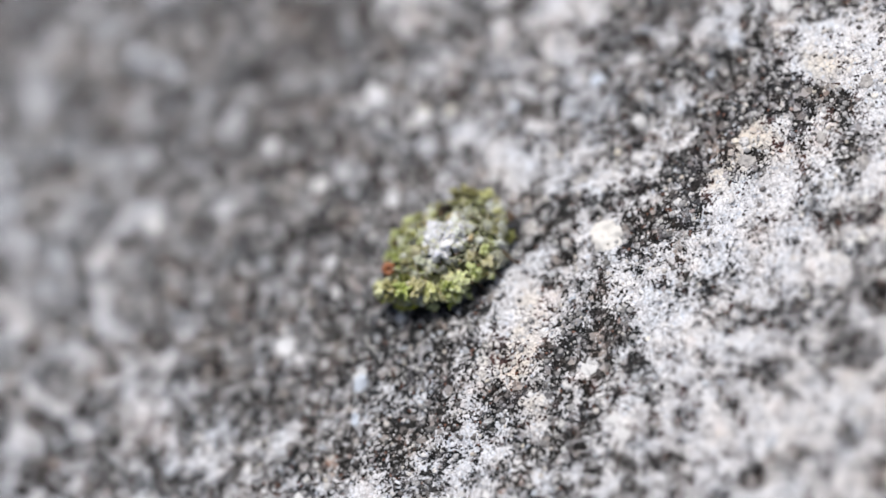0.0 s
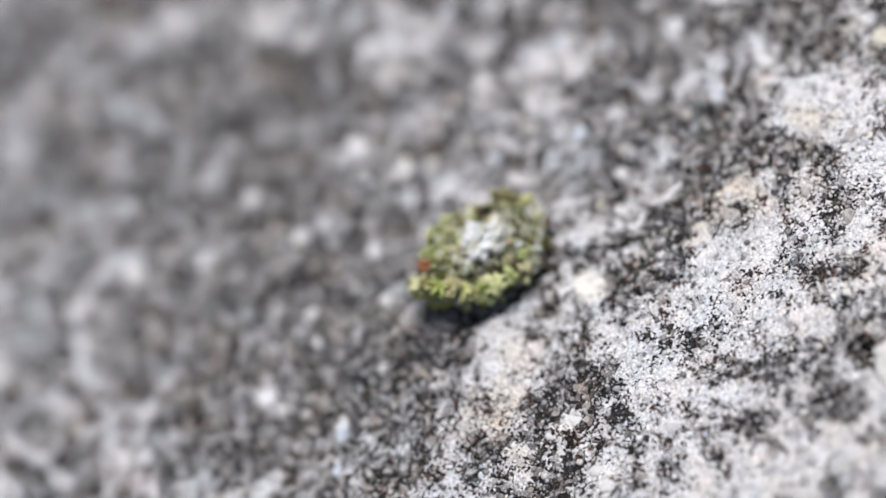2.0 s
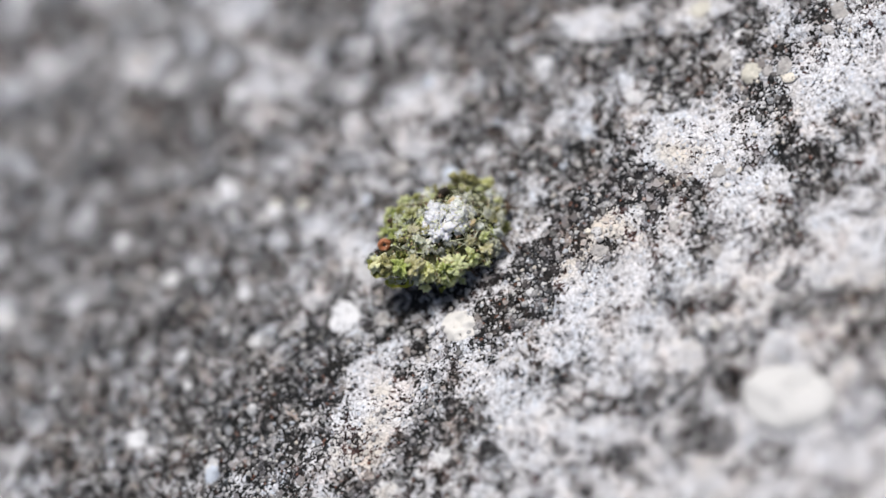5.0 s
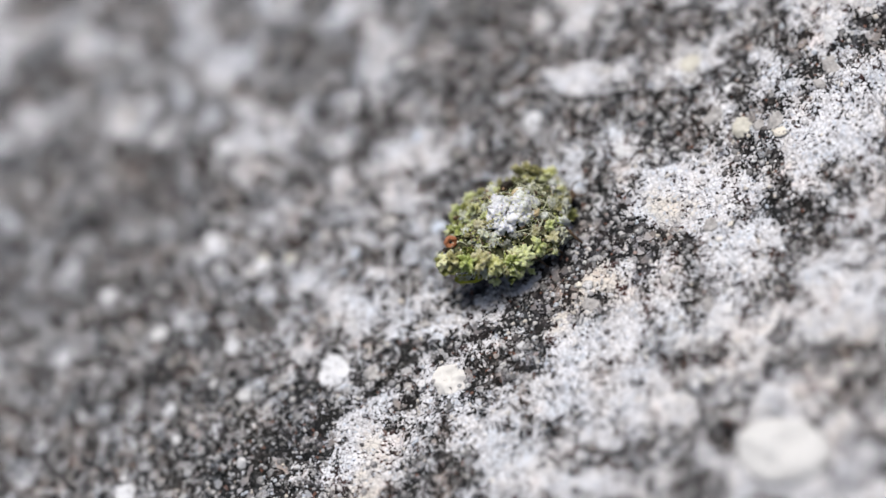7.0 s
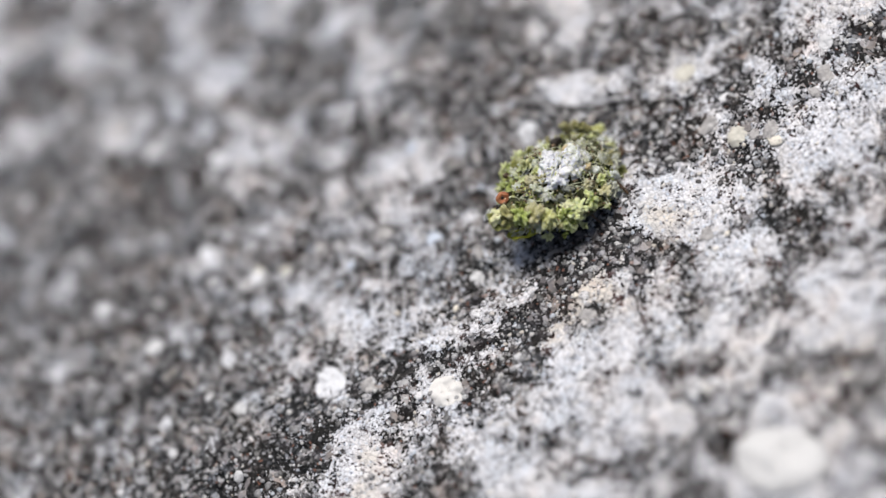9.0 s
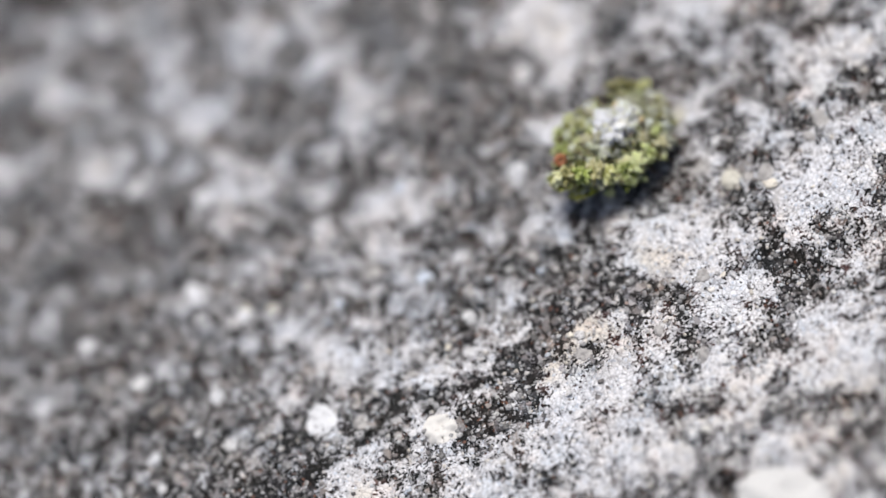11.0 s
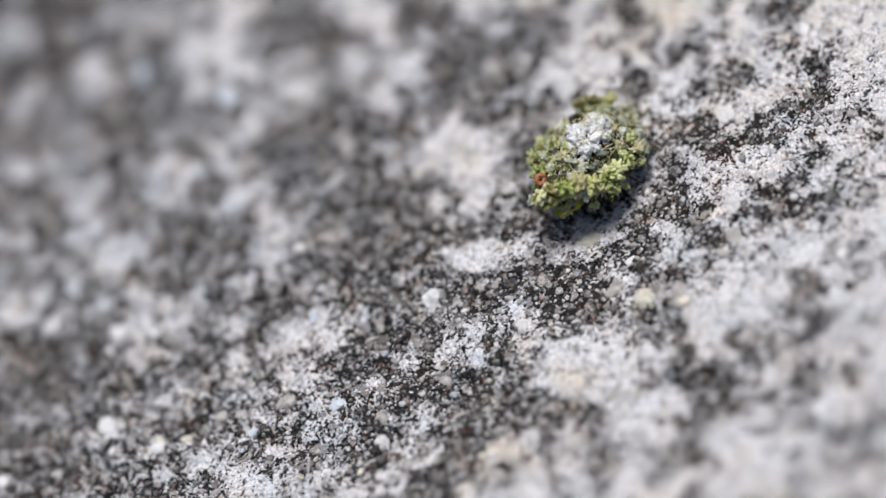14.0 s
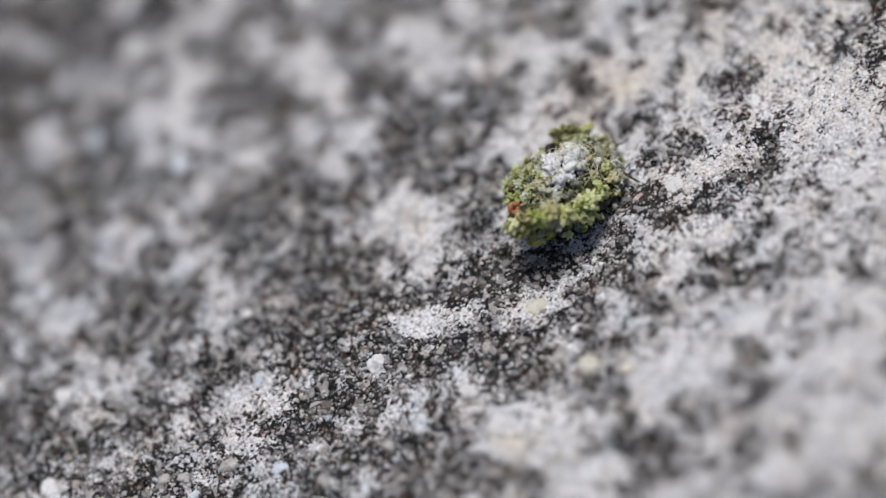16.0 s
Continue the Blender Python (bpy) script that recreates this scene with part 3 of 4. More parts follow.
def stone_sheet():
    xs, ys = line(-35, 31, 0.075), line(-33, 30, 0.075)
    x, y = np.meshgrid(xs, ys, indexing="ij")
    nx, ny = x.shape
    far = np.exp(-np.maximum(0, np.maximum(np.maximum(-36 - x, x - 32), np.maximum(-34 - y, y - 31))) / 40.0)
    xc, yc = np.clip(x, -200, 200), np.clip(y, -200, 200)
    z = relief(xc, yc) * far
    beyond = 0.47 + 0.10 * field(x, y, 60.0, 41) + 0.09 * field(x, y, 230.0, 42) + 0.08 * field(x, y, 900.0, 43) + 0.07 * field(x, y, 4000.0, 44)
    crust = crust_cover(xc, yc) * far + beyond * (1 - far)
    warm = 0.14 + 0.18 * field(xc, yc, 3.0, 21) + 0.20 * np.tanh((0.85 * xc - 0.53 * yc - 6.0) / 14.0)
    add_patches(warm, xc, yc, CREAM_CRUST, 0.34)
    add_patches(warm, xc, yc, COOL_CRUST_AND_SHADE, -0.40)
    warm = warm * far + (0.14 + 0.12 * field(x, y, 140.0, 45)) * (1 - far)
    idx = np.arange(nx * ny).reshape(nx, ny)
    quads = np.stack([idx[:-1, :-1], idx[1:, :-1], idx[1:, 1:], idx[:-1, 1:]], -1).reshape(-1, 4)
    me = bpy.data.meshes.new("stone_ground")
    me.vertices.add(nx * ny)
    me.vertices.foreach_set("co", (np.stack([x, y, z], -1) * MM).ravel().astype(np.float32))
    me.loops.add(quads.size)
    me.loops.foreach_set("vertex_index", quads.ravel().astype(np.int32))
    me.polygons.add(len(quads))
    me.polygons.foreach_set("loop_start", np.arange(0, quads.size, 4, dtype=np.int32))
    me.polygons.foreach_set("use_smooth", np.ones(len(quads), dtype=bool))
    for name, values in (("crust", crust), ("warm", warm)):
        me.attributes.new(name, "FLOAT", "POINT").data.foreach_set("value", values.ravel().astype(np.float32))
    me.update(calc_edges=True)
    me.materials.append(stone)
    ob = new("ground", me)
    return tagged(ob, "grey weathered stone with white crust and dark algae", "stone ground", kind="structure")


ground = stone_sheet()


def height_at(x, y):
    return float(relief(np.array([x]), np.array([y]))[0])


# ---------------------------------------------------------------- sand grains
def joined(name, verts, faces, material):
    """One mesh from stacks of vertices (n, v, 3) in mm and the faces (f, 3) of one piece."""
    count, per = verts.shape[0], verts.shape[1]
    tri = (faces[None] + (np.arange(count) * per)[:, None, None]).reshape(-1, 3)
    me = bpy.data.meshes.new(name)
    me.vertices.add(count * per)
    me.vertices.foreach_set("co", (verts.reshape(-1, 3) * MM).ravel().astype(np.float32))
    me.loops.add(tri.size)
    me.loops.foreach_set("vertex_index", tri.ravel().astype(np.int32))
    me.polygons.add(len(tri))
    me.polygons.foreach_set("loop_start", np.arange(0, tri.size, 3, dtype=np.int32))
    me.polygons.foreach_set("use_smooth", np.ones(len(tri), dtype=bool))
    me.update(calc_edges=True)
    me.materials.append(material)
    return me


def ball(levels=1):
    bm = bmesh.new()
    bmesh.ops.create_icosphere(bm, subdivisions=levels, radius=1.0)
    v = np.array([q.co[:] for q in bm.verts])
    f = np.array([[q.index for q in t.verts] for t in bm.faces])
    bm.free()
    return v, f


def lumps(centres, sizes, rng, flat=1.0, levels=1, rough=0.25):
    """Uneven lumps at the centres, each turned at random."""
    v, f = ball(levels)
    n = len(centres)
    shape = v[None] * (1 + rough * rng.uniform(-1, 1, (n, len(v), 1)))
    shape = shape * rng.uniform(0.65, 1.25, (n, 1, 3))
    ang = rng.uniform(0, 2 * np.pi, n)
    c, s = np.cos(ang)[:, None], np.sin(ang)[:, None]
    x, y = shape[..., 0] * c - shape[..., 1] * s, shape[..., 0] * s + shape[..., 1] * c
    shape = np.stack([x, y, shape[..., 2] * flat], -1) * sizes[:, None, None]
    return shape + centres[:, None, :], f


def sand_grains():
    rng = np.random.default_rng(5)
    n = 64000
    x, y = rng.uniform(-24, 27, n), rng.uniform(-24, 13, n)
    keep = rng.random(n) < np.clip(0.46 - 0.22 * crust_cover(x, y), 0.12, 1)
    x, y = x[keep], y[keep]
    r = np.exp(rng.normal(math.log(0.052), 0.45, len(x))).clip(0.022, 0.13)
    z = relief(x, y) + 0.15 * r
    verts, faces = lumps(np.stack([x, y, z], -1), r, rng, 0.5, 1, 0.42)
    ob = new("sand_grain_layer", joined("sand_grain_layer", verts, faces, sand))
    return tagged(ob, "fine grey, white and dark sand grains set in the stone", "sand grains", kind="stuff")


def white_granules():
    """Larger pale granules of crust strewn over the stone."""
    rng = np.random.default_rng(6)
    n = 1900
    x, y = rng.uniform(-34, 30, n), rng.uniform(-32, 29, n)
    keep = rng.random(n) < np.clip(0.25 + 0.9 * crust_cover(x, y), 0.1, 1)
    x, y = x[keep], y[keep]
    r = np.exp(rng.normal(math.log(0.125), 0.4, len(x))).clip(0.06, 0.34)
    verts, faces = lumps(np.stack([x, y, relief(x, y) - 0.05 * r], -1), r, rng, 0.28, 2, 0.34)
    ob = new("white_granule_layer", joined("white_granule_layer", verts, faces, granule))
    return tagged(ob, "pale chalky granules of lichen crust strewn over the stone", "lichen granules", kind="stuff")


def quartz_layer():
    """Rounded translucent grains packed where the crust is thin."""
    rng = np.random.default_rng(15)
    n = 30000
    x, y = rng.uniform(-26, 28, n), rng.uniform(-25, 17, n)
    keep = rng.random(n) < np.clip(0.80 - 1.15 * crust_cover(x, y), 0.0, 0.55)
    x, y = x[keep], y[keep]
    r = np.exp(rng.normal(math.log(0.088), 0.32, len(x))).clip(0.05, 0.17)
    verts, faces = lumps(np.stack([x, y, relief(x, y) - 0.10 * r], -1), r, rng, 0.55, 2, 0.16)
    ob = new("quartz_grain_layer", joined("quartz_grain_layer", verts, faces, quartz_mix))
    return tagged(ob, "small rounded grey translucent quartz grains packed in the stone", "quartz grains", kind="stuff")


quartz_layer()
sand_grains()
white_granules()


# ---------------------------------------------------------------- lichen spots, pebbles
def low_dome(name, at, radius, height, seed, ragged, lumpy, material, stretch=1.0, turn=0.0):
    """A low lumpy cushion with an uneven outline that lies close on the stone, closed beneath."""
    rng = np.random.default_rng(seed)
    rings, around = 10, 54
    ph = rng.uniform(0, 2 * np.pi, 4)
    f, a = np.meshgrid(np.arange(1, rings + 1) / rings, 2 * np.pi * np.arange(around) / around, indexing="ij")
    edge = 1 + ragged * (0.5 * np.sin(2 * a + ph[0]) + 0.25 * np.sin(3 * a + ph[1]) + 0.22 * np.sin(7 * a + ph[2]) + 0.30 * np.sin(11 * a + ph[3]) + 0.2 * np.sin(17 * a + ph[1]))
    u, v = radius * f * edge * np.cos(a) * stretch, radius * f * edge * np.sin(a)
    c, s = math.cos(radians(turn)), math.sin(radians(turn))
    x, y = u * c - v * s, u * s + v * c
    z = height * (1 - f ** 3.2) + lumpy * height * (1 - f ** 4) * 0.6 * field(x, y, 0.28 * radius, 900 + seed % 7)
    z[-1] = -0.12
    z = z + relief(at[0] + x, at[1] + y)
    bm = bmesh.new()
    rows = [[bm.verts.new((x[i, k] * MM, y[i, k] * MM, z[i, k] * MM)) for k in range(around)] for i in range(rings)]
    top = bm.verts.new((0, 0, (height_at(*at) + height) * MM))
    base = bm.verts.new((0, 0, (height_at(*at) - 0.6) * MM))
    for k in range(around):
        m = (k + 1) % around
        bm.faces.new((top, rows[0][k], rows[0][m]))
        bm.faces.new((base, rows[-1][m], rows[-1][k]))
        for p, q in zip(rows, rows[1:]):
            bm.faces.new((p[k], q[k], q[m], p[m]))
    for f in bm.faces:
        f.smooth = True
    me = bpy.data.meshes.new(name)
    bm.to_mesh(me)
    bm.free()
    me.materials.append(material)
    ob = new(name, me)
    ob.location = (at[0] * MM, at[1] * MM, 0.015 * MM)
    return ob


# centre and radius in mm
SPOTS = [
    (-6.33, -6.38, 0.73), (-8.99, -2.72, 0.31), (-12.40, -3.37, 0.31), (5.54, -2.35, 0.38), (7.55, -6.06, 0.29), (-6.20, -14.36, 0.40), 
    (-11.82, 2.79, 0.32), (-4.81, 5.03, 0.37), (-17.38, 3.05, 0.45), (-9.68, -4.91, 0.29), (-11.07, -0.12, 0.41), (-15.61, -5.34, 0.43), 
    (-13.79, -8.61, 0.35), (-6.55, -16.79, 0.26), (-12.82, -4.70, 0.22), (-6.53, -17.67, 0.30), (-6.64, -16.72, 0.22), (0.64, -6.40, 0.31), 
    (2.79, 3.34, 0.30), (-5.20, -4.66, 0.20), (-4.66, -5.20, 0.18), (-4.98, -7.48, 0.19), (0.15, -10.78, 0.20), (-7.32, 1.92, 0.37), (16.76, -7.52, 0.34), 
    (18.80, -3.71, 0.41), (6.62, 9.74, 0.41), (2.20, 15.00, 0.37), (5.53, 17.76, 0.45), (18.77, -8.79, 0.17), (19.12, -8.67, 0.13), (21.06, -8.50, 0.27), 
    (-11.22, -7.64, 0.22), (4.30, 11.40, 0.45), (-6.25, -0.35, 0.34)]
for k, (x, y, r) in enumerate(SPOTS):
    ob = low_dome("lichen_spot", (x, y), r, 0.07 * r + 0.03, 100 + k, 0.13, 0.9, blue_chalk if k in (27, 33) else white_chalk if k in (0, 1, 2, 3, 6, 7, 11, 23, 34) else dull_chalk)
    tagged(ob, "small round chalky white lichen cushion on the stone" if r < 0.45 else "round chalky white lichen cushion with pitted surface", "lichen", "white lichen spots on the stone")
cream_spot = low_dome("lichen_spot", (-2.87, -9.91), 0.72, 0.08, 300, 0.14, 0.9, cream_chalk)
tagged(cream_spot, "flat cream-white lichen cushion with dark specks", "lichen", "white lichen spots on the stone")
CREAM_GRAINS = [(11.88, -8.36, 0.42), (11.78, -4.42, 0.40), (-6.05, -0.10, 0.20), (-5.18, -0.68, 0.22)]
for k, (x, y, r) in enumerate(CREAM_GRAINS):
    ob = low_dome("cream_grain", (x, y), r, 0.18 * r, 340 + k, 0.20, 0.25, cream_quartz, 1.15, 40 * k)
    tagged(ob, "smooth cream-yellow grain set in the grey stone", "sand grain", "cream grains in the stone")
BLUISH_GRAINS = [(0.05, -3.70, 0.22), (1.53, 0.11, 0.24), (0.27, -3.76, 0.27), (-13.91, -8.81, 0.34), (-14.86, -10.02, 0.24), (-3.02, -2.44, 0.20)]
for k, (x, y, r) in enumerate(BLUISH_GRAINS):
    ob = low_dome("bluish_grain", (x, y), r, 0.22 * r, 360 + k, 0.24, 0.5, blue_chalk, 1.1, 55 * k)
    tagged(ob, "pale bluish-white crust grain on dark stone", "crust grain", "bluish grains on the stone")
QUARTZ = [
    (11.25, -7.14, 0.36), (16.08, -8.39, 0.26), (1.26, -5.56, 0.24), (4.01, -5.89, 0.23), (3.22, -11.03, 0.30), (8.69, -11.21, 0.28), 
    (6.85, -14.05, 0.26), (6.08, -12.16, 0.22), (-5.17, -7.57, 0.30), (-2.39, -7.10, 0.19), (-1.30, -2.30, 0.36), (13.05, -9.17, 0.34), (-3.61, -0.95, 0.25), (16.00, -8.68, 0.30), (15.26, -9.01, 0.22), (12.45, -8.80, 0.24)]
for k, (x, y, r) in enumerate(QUARTZ):
    ob = low_dome("quartz_grain", (x, y), r, 0.32 * r, 400 + k, 0.24, 0.3, quartz, 1.2, 35 * k)
    tagged(ob, "rounded grey quartz grain set in the stone", "quartz grain", "quartz grains in the stone")
pebble = low_dome("pale_pebble", (5.85, -21.40), 1.48, 0.62, 77, 0.04, 0.40, pebble_chalk, 1.32, 128)
tagged(pebble, "large chalky off-white pebble set in the stone", "pebble")


# ---------------------------------------------------------------- the larva under its load of lichen
larva = new("camouflaged_larva")
larva.empty_display_size = 0.002
tagged(larva, "insect larva hidden under a load of green lichen and moss", "insect larva")
CENTRE, SLOPE = np.array((-0.2, 0.75, 0.90)), (0.15, -0.09)
# the load's uneven outline seen from above: degrees from the head, reach in mm
OUTLINE = ((-180, 2.9), (-168, 2.6), (-150, 2.3), (-130, 2.2), (-110, 2.05), (-91, 2.0), (-70, 2.1), (-52, 2.2), (-37, 2.3), (-17, 2.4), (0, 2.65),
           (12, 2.65), (25, 2.65), (40, 2.35), (52, 2.0), (70, 1.7), (96, 1.65), (110, 1.75), (124, 1.95), (140, 2.0), (155, 2.05), (168, 2.35), (180, 2.9))
PEAK = (0.35, 0.45)


def reach(angle):
    return float(np.interp((math.degrees(angle) + 180) % 360 - 180, [a for a, r in OUTLINE], [r for a, r in OUTLINE]))


def part(name, me, parent, label=""):
    ob = new(name, me)
    ob.parent = parent
    if label:
        ob["label"] = label
    return ob


def mesh_of(name, bm, material, smooth=True):
    for f in bm.faces:
        f.smooth = smooth
    me = bpy.data.meshes.new(name)
    bm.to_mesh(me)
    bm.free()
    me.materials.append(material)
    return me


def load_height(x, y):
    """Height of the load's upper surface: a low mound with a steep peak, a hollow in front of the peak and a thick uneven rim."""
    dx, dy = x - CENTRE[0], y - CENTRE[1]
    m = min(1.0, math.hypot(dx, dy) / reach(math.atan2(dy, dx)))
    k = math.hypot(x - PEAK[0], y - PEAK[1])
    rough = 0.30 * noise.noise(Vector((x * 1.1, y * 1.1, 2.0))) + 0.20 * noise.noise(Vector((x * 2.4, y * 2.4, 5.0)))
    mound = 0.84 * (1 - m ** 3.4) ** 0.5 + rough * (1 - m ** 5)
    hollow = 0.45 * math.exp(-((x + 0.55) / 0.65) ** 2 - ((y + 0.40) / 0.45) ** 2) + 0.32 * math.exp(-((x + 1.2) / 0.6) ** 2 - ((y - 1.35) / 0.4) ** 2)
    return rim_height(x, y) + mound + 0.72 * math.exp(-(k / 0.85) ** 2) - hollow


def on_load(x, y, lift=0.0):
    """A point of the load's upper surface over (x, y), and its outward normal, in mm."""
    e = 0.06
    n = Vector(((load_height(x - e, y) - load_height(x + e, y)) / (2 * e), (load_height(x, y - e) - load_height(x, y + e)) / (2 * e), 1.0)).normalized()
    return Vector((x, y, load_height(x, y))) + n * lift, n


def rim_height(x, y):
    """The load's rim stands higher at the tail than at the head."""
    return CENTRE[2] - SLOPE[0] * (x - CENTRE[0]) - SLOPE[1] * (y - CENTRE[1])


def clump_mesh(seed, material):
    """A rosette of small crumpled lobes grown together at the foot."""
    rng = np.random.default_rng(seed)
    d = rng.normal(0, 1, (30, 3))
    d[:, 2] = np.abs(d[:, 2]) * 0.9 - 0.15
    d /= np.linalg.norm(d, axis=1)[:, None]
    spread, width = rng.uniform(0.35, 0.95, 30), rng.uniform(16, 48, 30)
    bm = bmesh.new()
    bmesh.ops.create_icosphere(bm, subdivisions=4, radius=1.0)
    for v in bm.verts:
        lobe = float(np.max(spread * np.exp(-width * (1 - d @ np.array(v.co)))))
        crumple = 0.16 * noise.noise(v.co * 4.0 + Vector((seed, 0, 0))) + 0.14 * noise.noise(v.co * 9.0 + Vector((0, seed, 0)))
        v.co = v.co * (0.42 + 0.72 * lobe + crumple) * MM
    return mesh_of("lichen_clump", bm, material)


def flake_mesh(name, seed, material):
    """A flattish, angular crumb."""
    rng = np.random.default_rng(seed)
    bm = bmesh.new()
    bmesh.ops.create_icosphere(bm, subdivisions=3, radius=1.0)
    flat = rng.uniform(0.5, 0.85)
    for v in bm.verts:
        k = 0.72 + 0.50 * noise.noise(v.co * 1.8 + Vector((seed, seed, 0))) + 0.34 * noise.noise(v.co * 4.2 + Vector((0, seed, 1)))
        v.co = Vector((v.co.x, v.co.y * 0.8, v.co.z * flat)) * k * MM
    return mesh_of(name, bm, material)


def leafy_mesh(seed, material):
    """A tuft of curled scale leaves round a short stem."""
    rng = np.random.default_rng(seed)
    bm = bmesh.new()
    for k in range(10):
        a, tilt, size = k * 2.4 + rng.uniform(-0.4, 0.4), rng.uniform(0.15, 1.25), rng.uniform(0.5, 1.05)
        m = Matrix.Rotation(a, 4, "Z") @ Matrix.Rotation(tilt, 4, "Y")
        rows = []
        for i in range(4):
            f = i / 3
            w = 0.36 * size * math.sin(math.pi * (0.22 + 0.72 * f))
            z, x = size * f * (1 - 0.18 * f), 0.34 * f * f * size
            rows.append([bm.verts.new(m @ Vector((x - 0.10 * abs(s) * size + 0.03 * t, s * w, z)) * MM) for t in (0, 1) for s in (-1, 0, 1)])
        for p, q in zip(rows, rows[1:]):
            for i in (0, 1):
                bm.faces.new((p[i], p[i + 1], q[i + 1], q[i]))
                bm.faces.new((p[i + 4], p[i + 3], q[i + 3], q[i + 4]))
            bm.faces.new((p[0], q[0], q[3], p[3]))
            bm.faces.new((p[5], q[5], q[2], p[2]))
        bm.faces.new((rows[-1][0], rows[-1][1], rows[-1][4], rows[-1][3]))
        bm.faces.new((rows[-1][1], rows[-1][2], rows[-1][5], rows[-1][4]))
    return mesh_of("moss_tuft", bm, material)


def ellipsoid_mesh(name, half, material, seed=0, bump=0.0, levels=3):
    bm = bmesh.new()
    bmesh.ops.create_icosphere(bm, subdivisions=levels, radius=1.0)
    for v in bm.verts:
        k = 1 + bump * noise.noise(v.co * 3.0 + Vector((seed, seed, seed)))
        v.co = Vector((v.co.x * half[0], v.co.y * half[1], v.co.z * half[2])) * k * MM
    return mesh_of(name, bm, material)


def core_load():
    """The matted heart of the load, with a hollow belly, under the clumps."""
    bm = bmesh.new()
    bmesh.ops.create_icosphere(bm, subdivisions=5, radius=1.0)
    for v in bm.verts:
        p = v.co.copy()
        k = 0.93 + 0.07 * noise.noise(p * 3.2) + 0.05 * noise.noise(p * 8.0)
        angle, m = math.atan2(p.y, p.x), math.hypot(p.x, p.y)
        r = reach(angle) * m * k
        x, y = CENTRE[0] + r * math.cos(angle), CENTRE[1] + r * math.sin(angle)
        z = load_height(x, y) - 0.10 + 0.12 * noise.noise(p * 7.0) if p.z > 0 else rim_height(x, y) - 0.28 * math.sqrt(max(0.0, 1 - m * m))
        v.co = Vector((x, y, z)) * MM
    return part("load_mat", mesh_of("load_mat", bm, mat_dark), larva, "matted dark olive lichen crumbs")


core_load()
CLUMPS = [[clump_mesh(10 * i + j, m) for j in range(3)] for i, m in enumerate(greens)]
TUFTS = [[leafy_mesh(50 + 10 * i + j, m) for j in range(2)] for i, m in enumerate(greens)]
ash_flakes = [flake_mesh("lichen_flake", 80 + j, ash) for j in range(3)]
shaded_flakes = [flake_mesh("lichen_flake", 84 + j, shaded_ash) for j in range(2)]
pale_flakes = [flake_mesh("lichen_flake", 87 + j, m) for j, m in enumerate((greens[4], greens[1], straw))]
WHITE_AT = Vector((0.30, 0.62))
SEED_AT, CUP_AT = Vector((0.80, 1.90)), Vector((-2.25, 1.0))
# kinds of growth over the load, in mm: centre, reach, clumps by material, share of flakes
GROWTH = [
    ((-1.9, 1.9), 1.3, (0, 0, 1, 2), 0.10), ((-0.6, 2.3), 1.0, (0, 1, 2), 0.08), ((0.9, 2.4), 0.8, (2, 3, 1), 0.25), ((1.9, 2.0), 0.9, (3, 1, 3, 0), 0.15),
    ((-3.1, 0.5), 1.1, (1, 1, 2), 0.12), ((-1.9, -0.5), 1.2, (1, 2, 0, 3), 0.10), ((-0.5, -1.0), 1.0, (0, 0, 1), 0.05), ((0.7, -0.9), 1.0, (0, 3, 0), 0.10),
    ((2.3, 0.2), 0.8, (1, 3, 4), 0.45), ((1.3, 0.5), 1.0, (4, 2, 4), 0.70), ((1.4, -0.5), 0.8, (2, 4, 0), 0.50), ((-0.5, -0.35), 0.7, (2, 3), 0.65),
    ((-1.2, 0.6), 0.8, (2, 0, 2, 3), 0.25)]


def settle(me, name, x, y, size, lift, rng, lean=0.5):
    p, n = on_load(x, y, lift)
    ob = part(name, me, larva)
    q = n.to_track_quat("Z", "Y").to_matrix().to_4x4()
    turn = Euler((rng.uniform(-lean, lean), rng.uniform(-lean, lean), rng.uniform(0, 6.28))).to_matrix().to_4x4()
    s = [size * rng.uniform(0.8, 1.25) for _ in range(3)]
    ob.matrix_local = Matrix.Translation(p * MM) @ q @ turn @ Matrix.Diagonal((*s, 1))
    return ob


def spot_on_rim(angle, m):
    r = reach(angle) * m
    return CENTRE[0] + r * math.cos(angle), CENTRE[1] + r * math.sin(angle)


def growth_at(x, y):
    return min(GROWTH, key=lambda g: math.hypot(x - g[0][0], y - g[0][1]) / g[1])


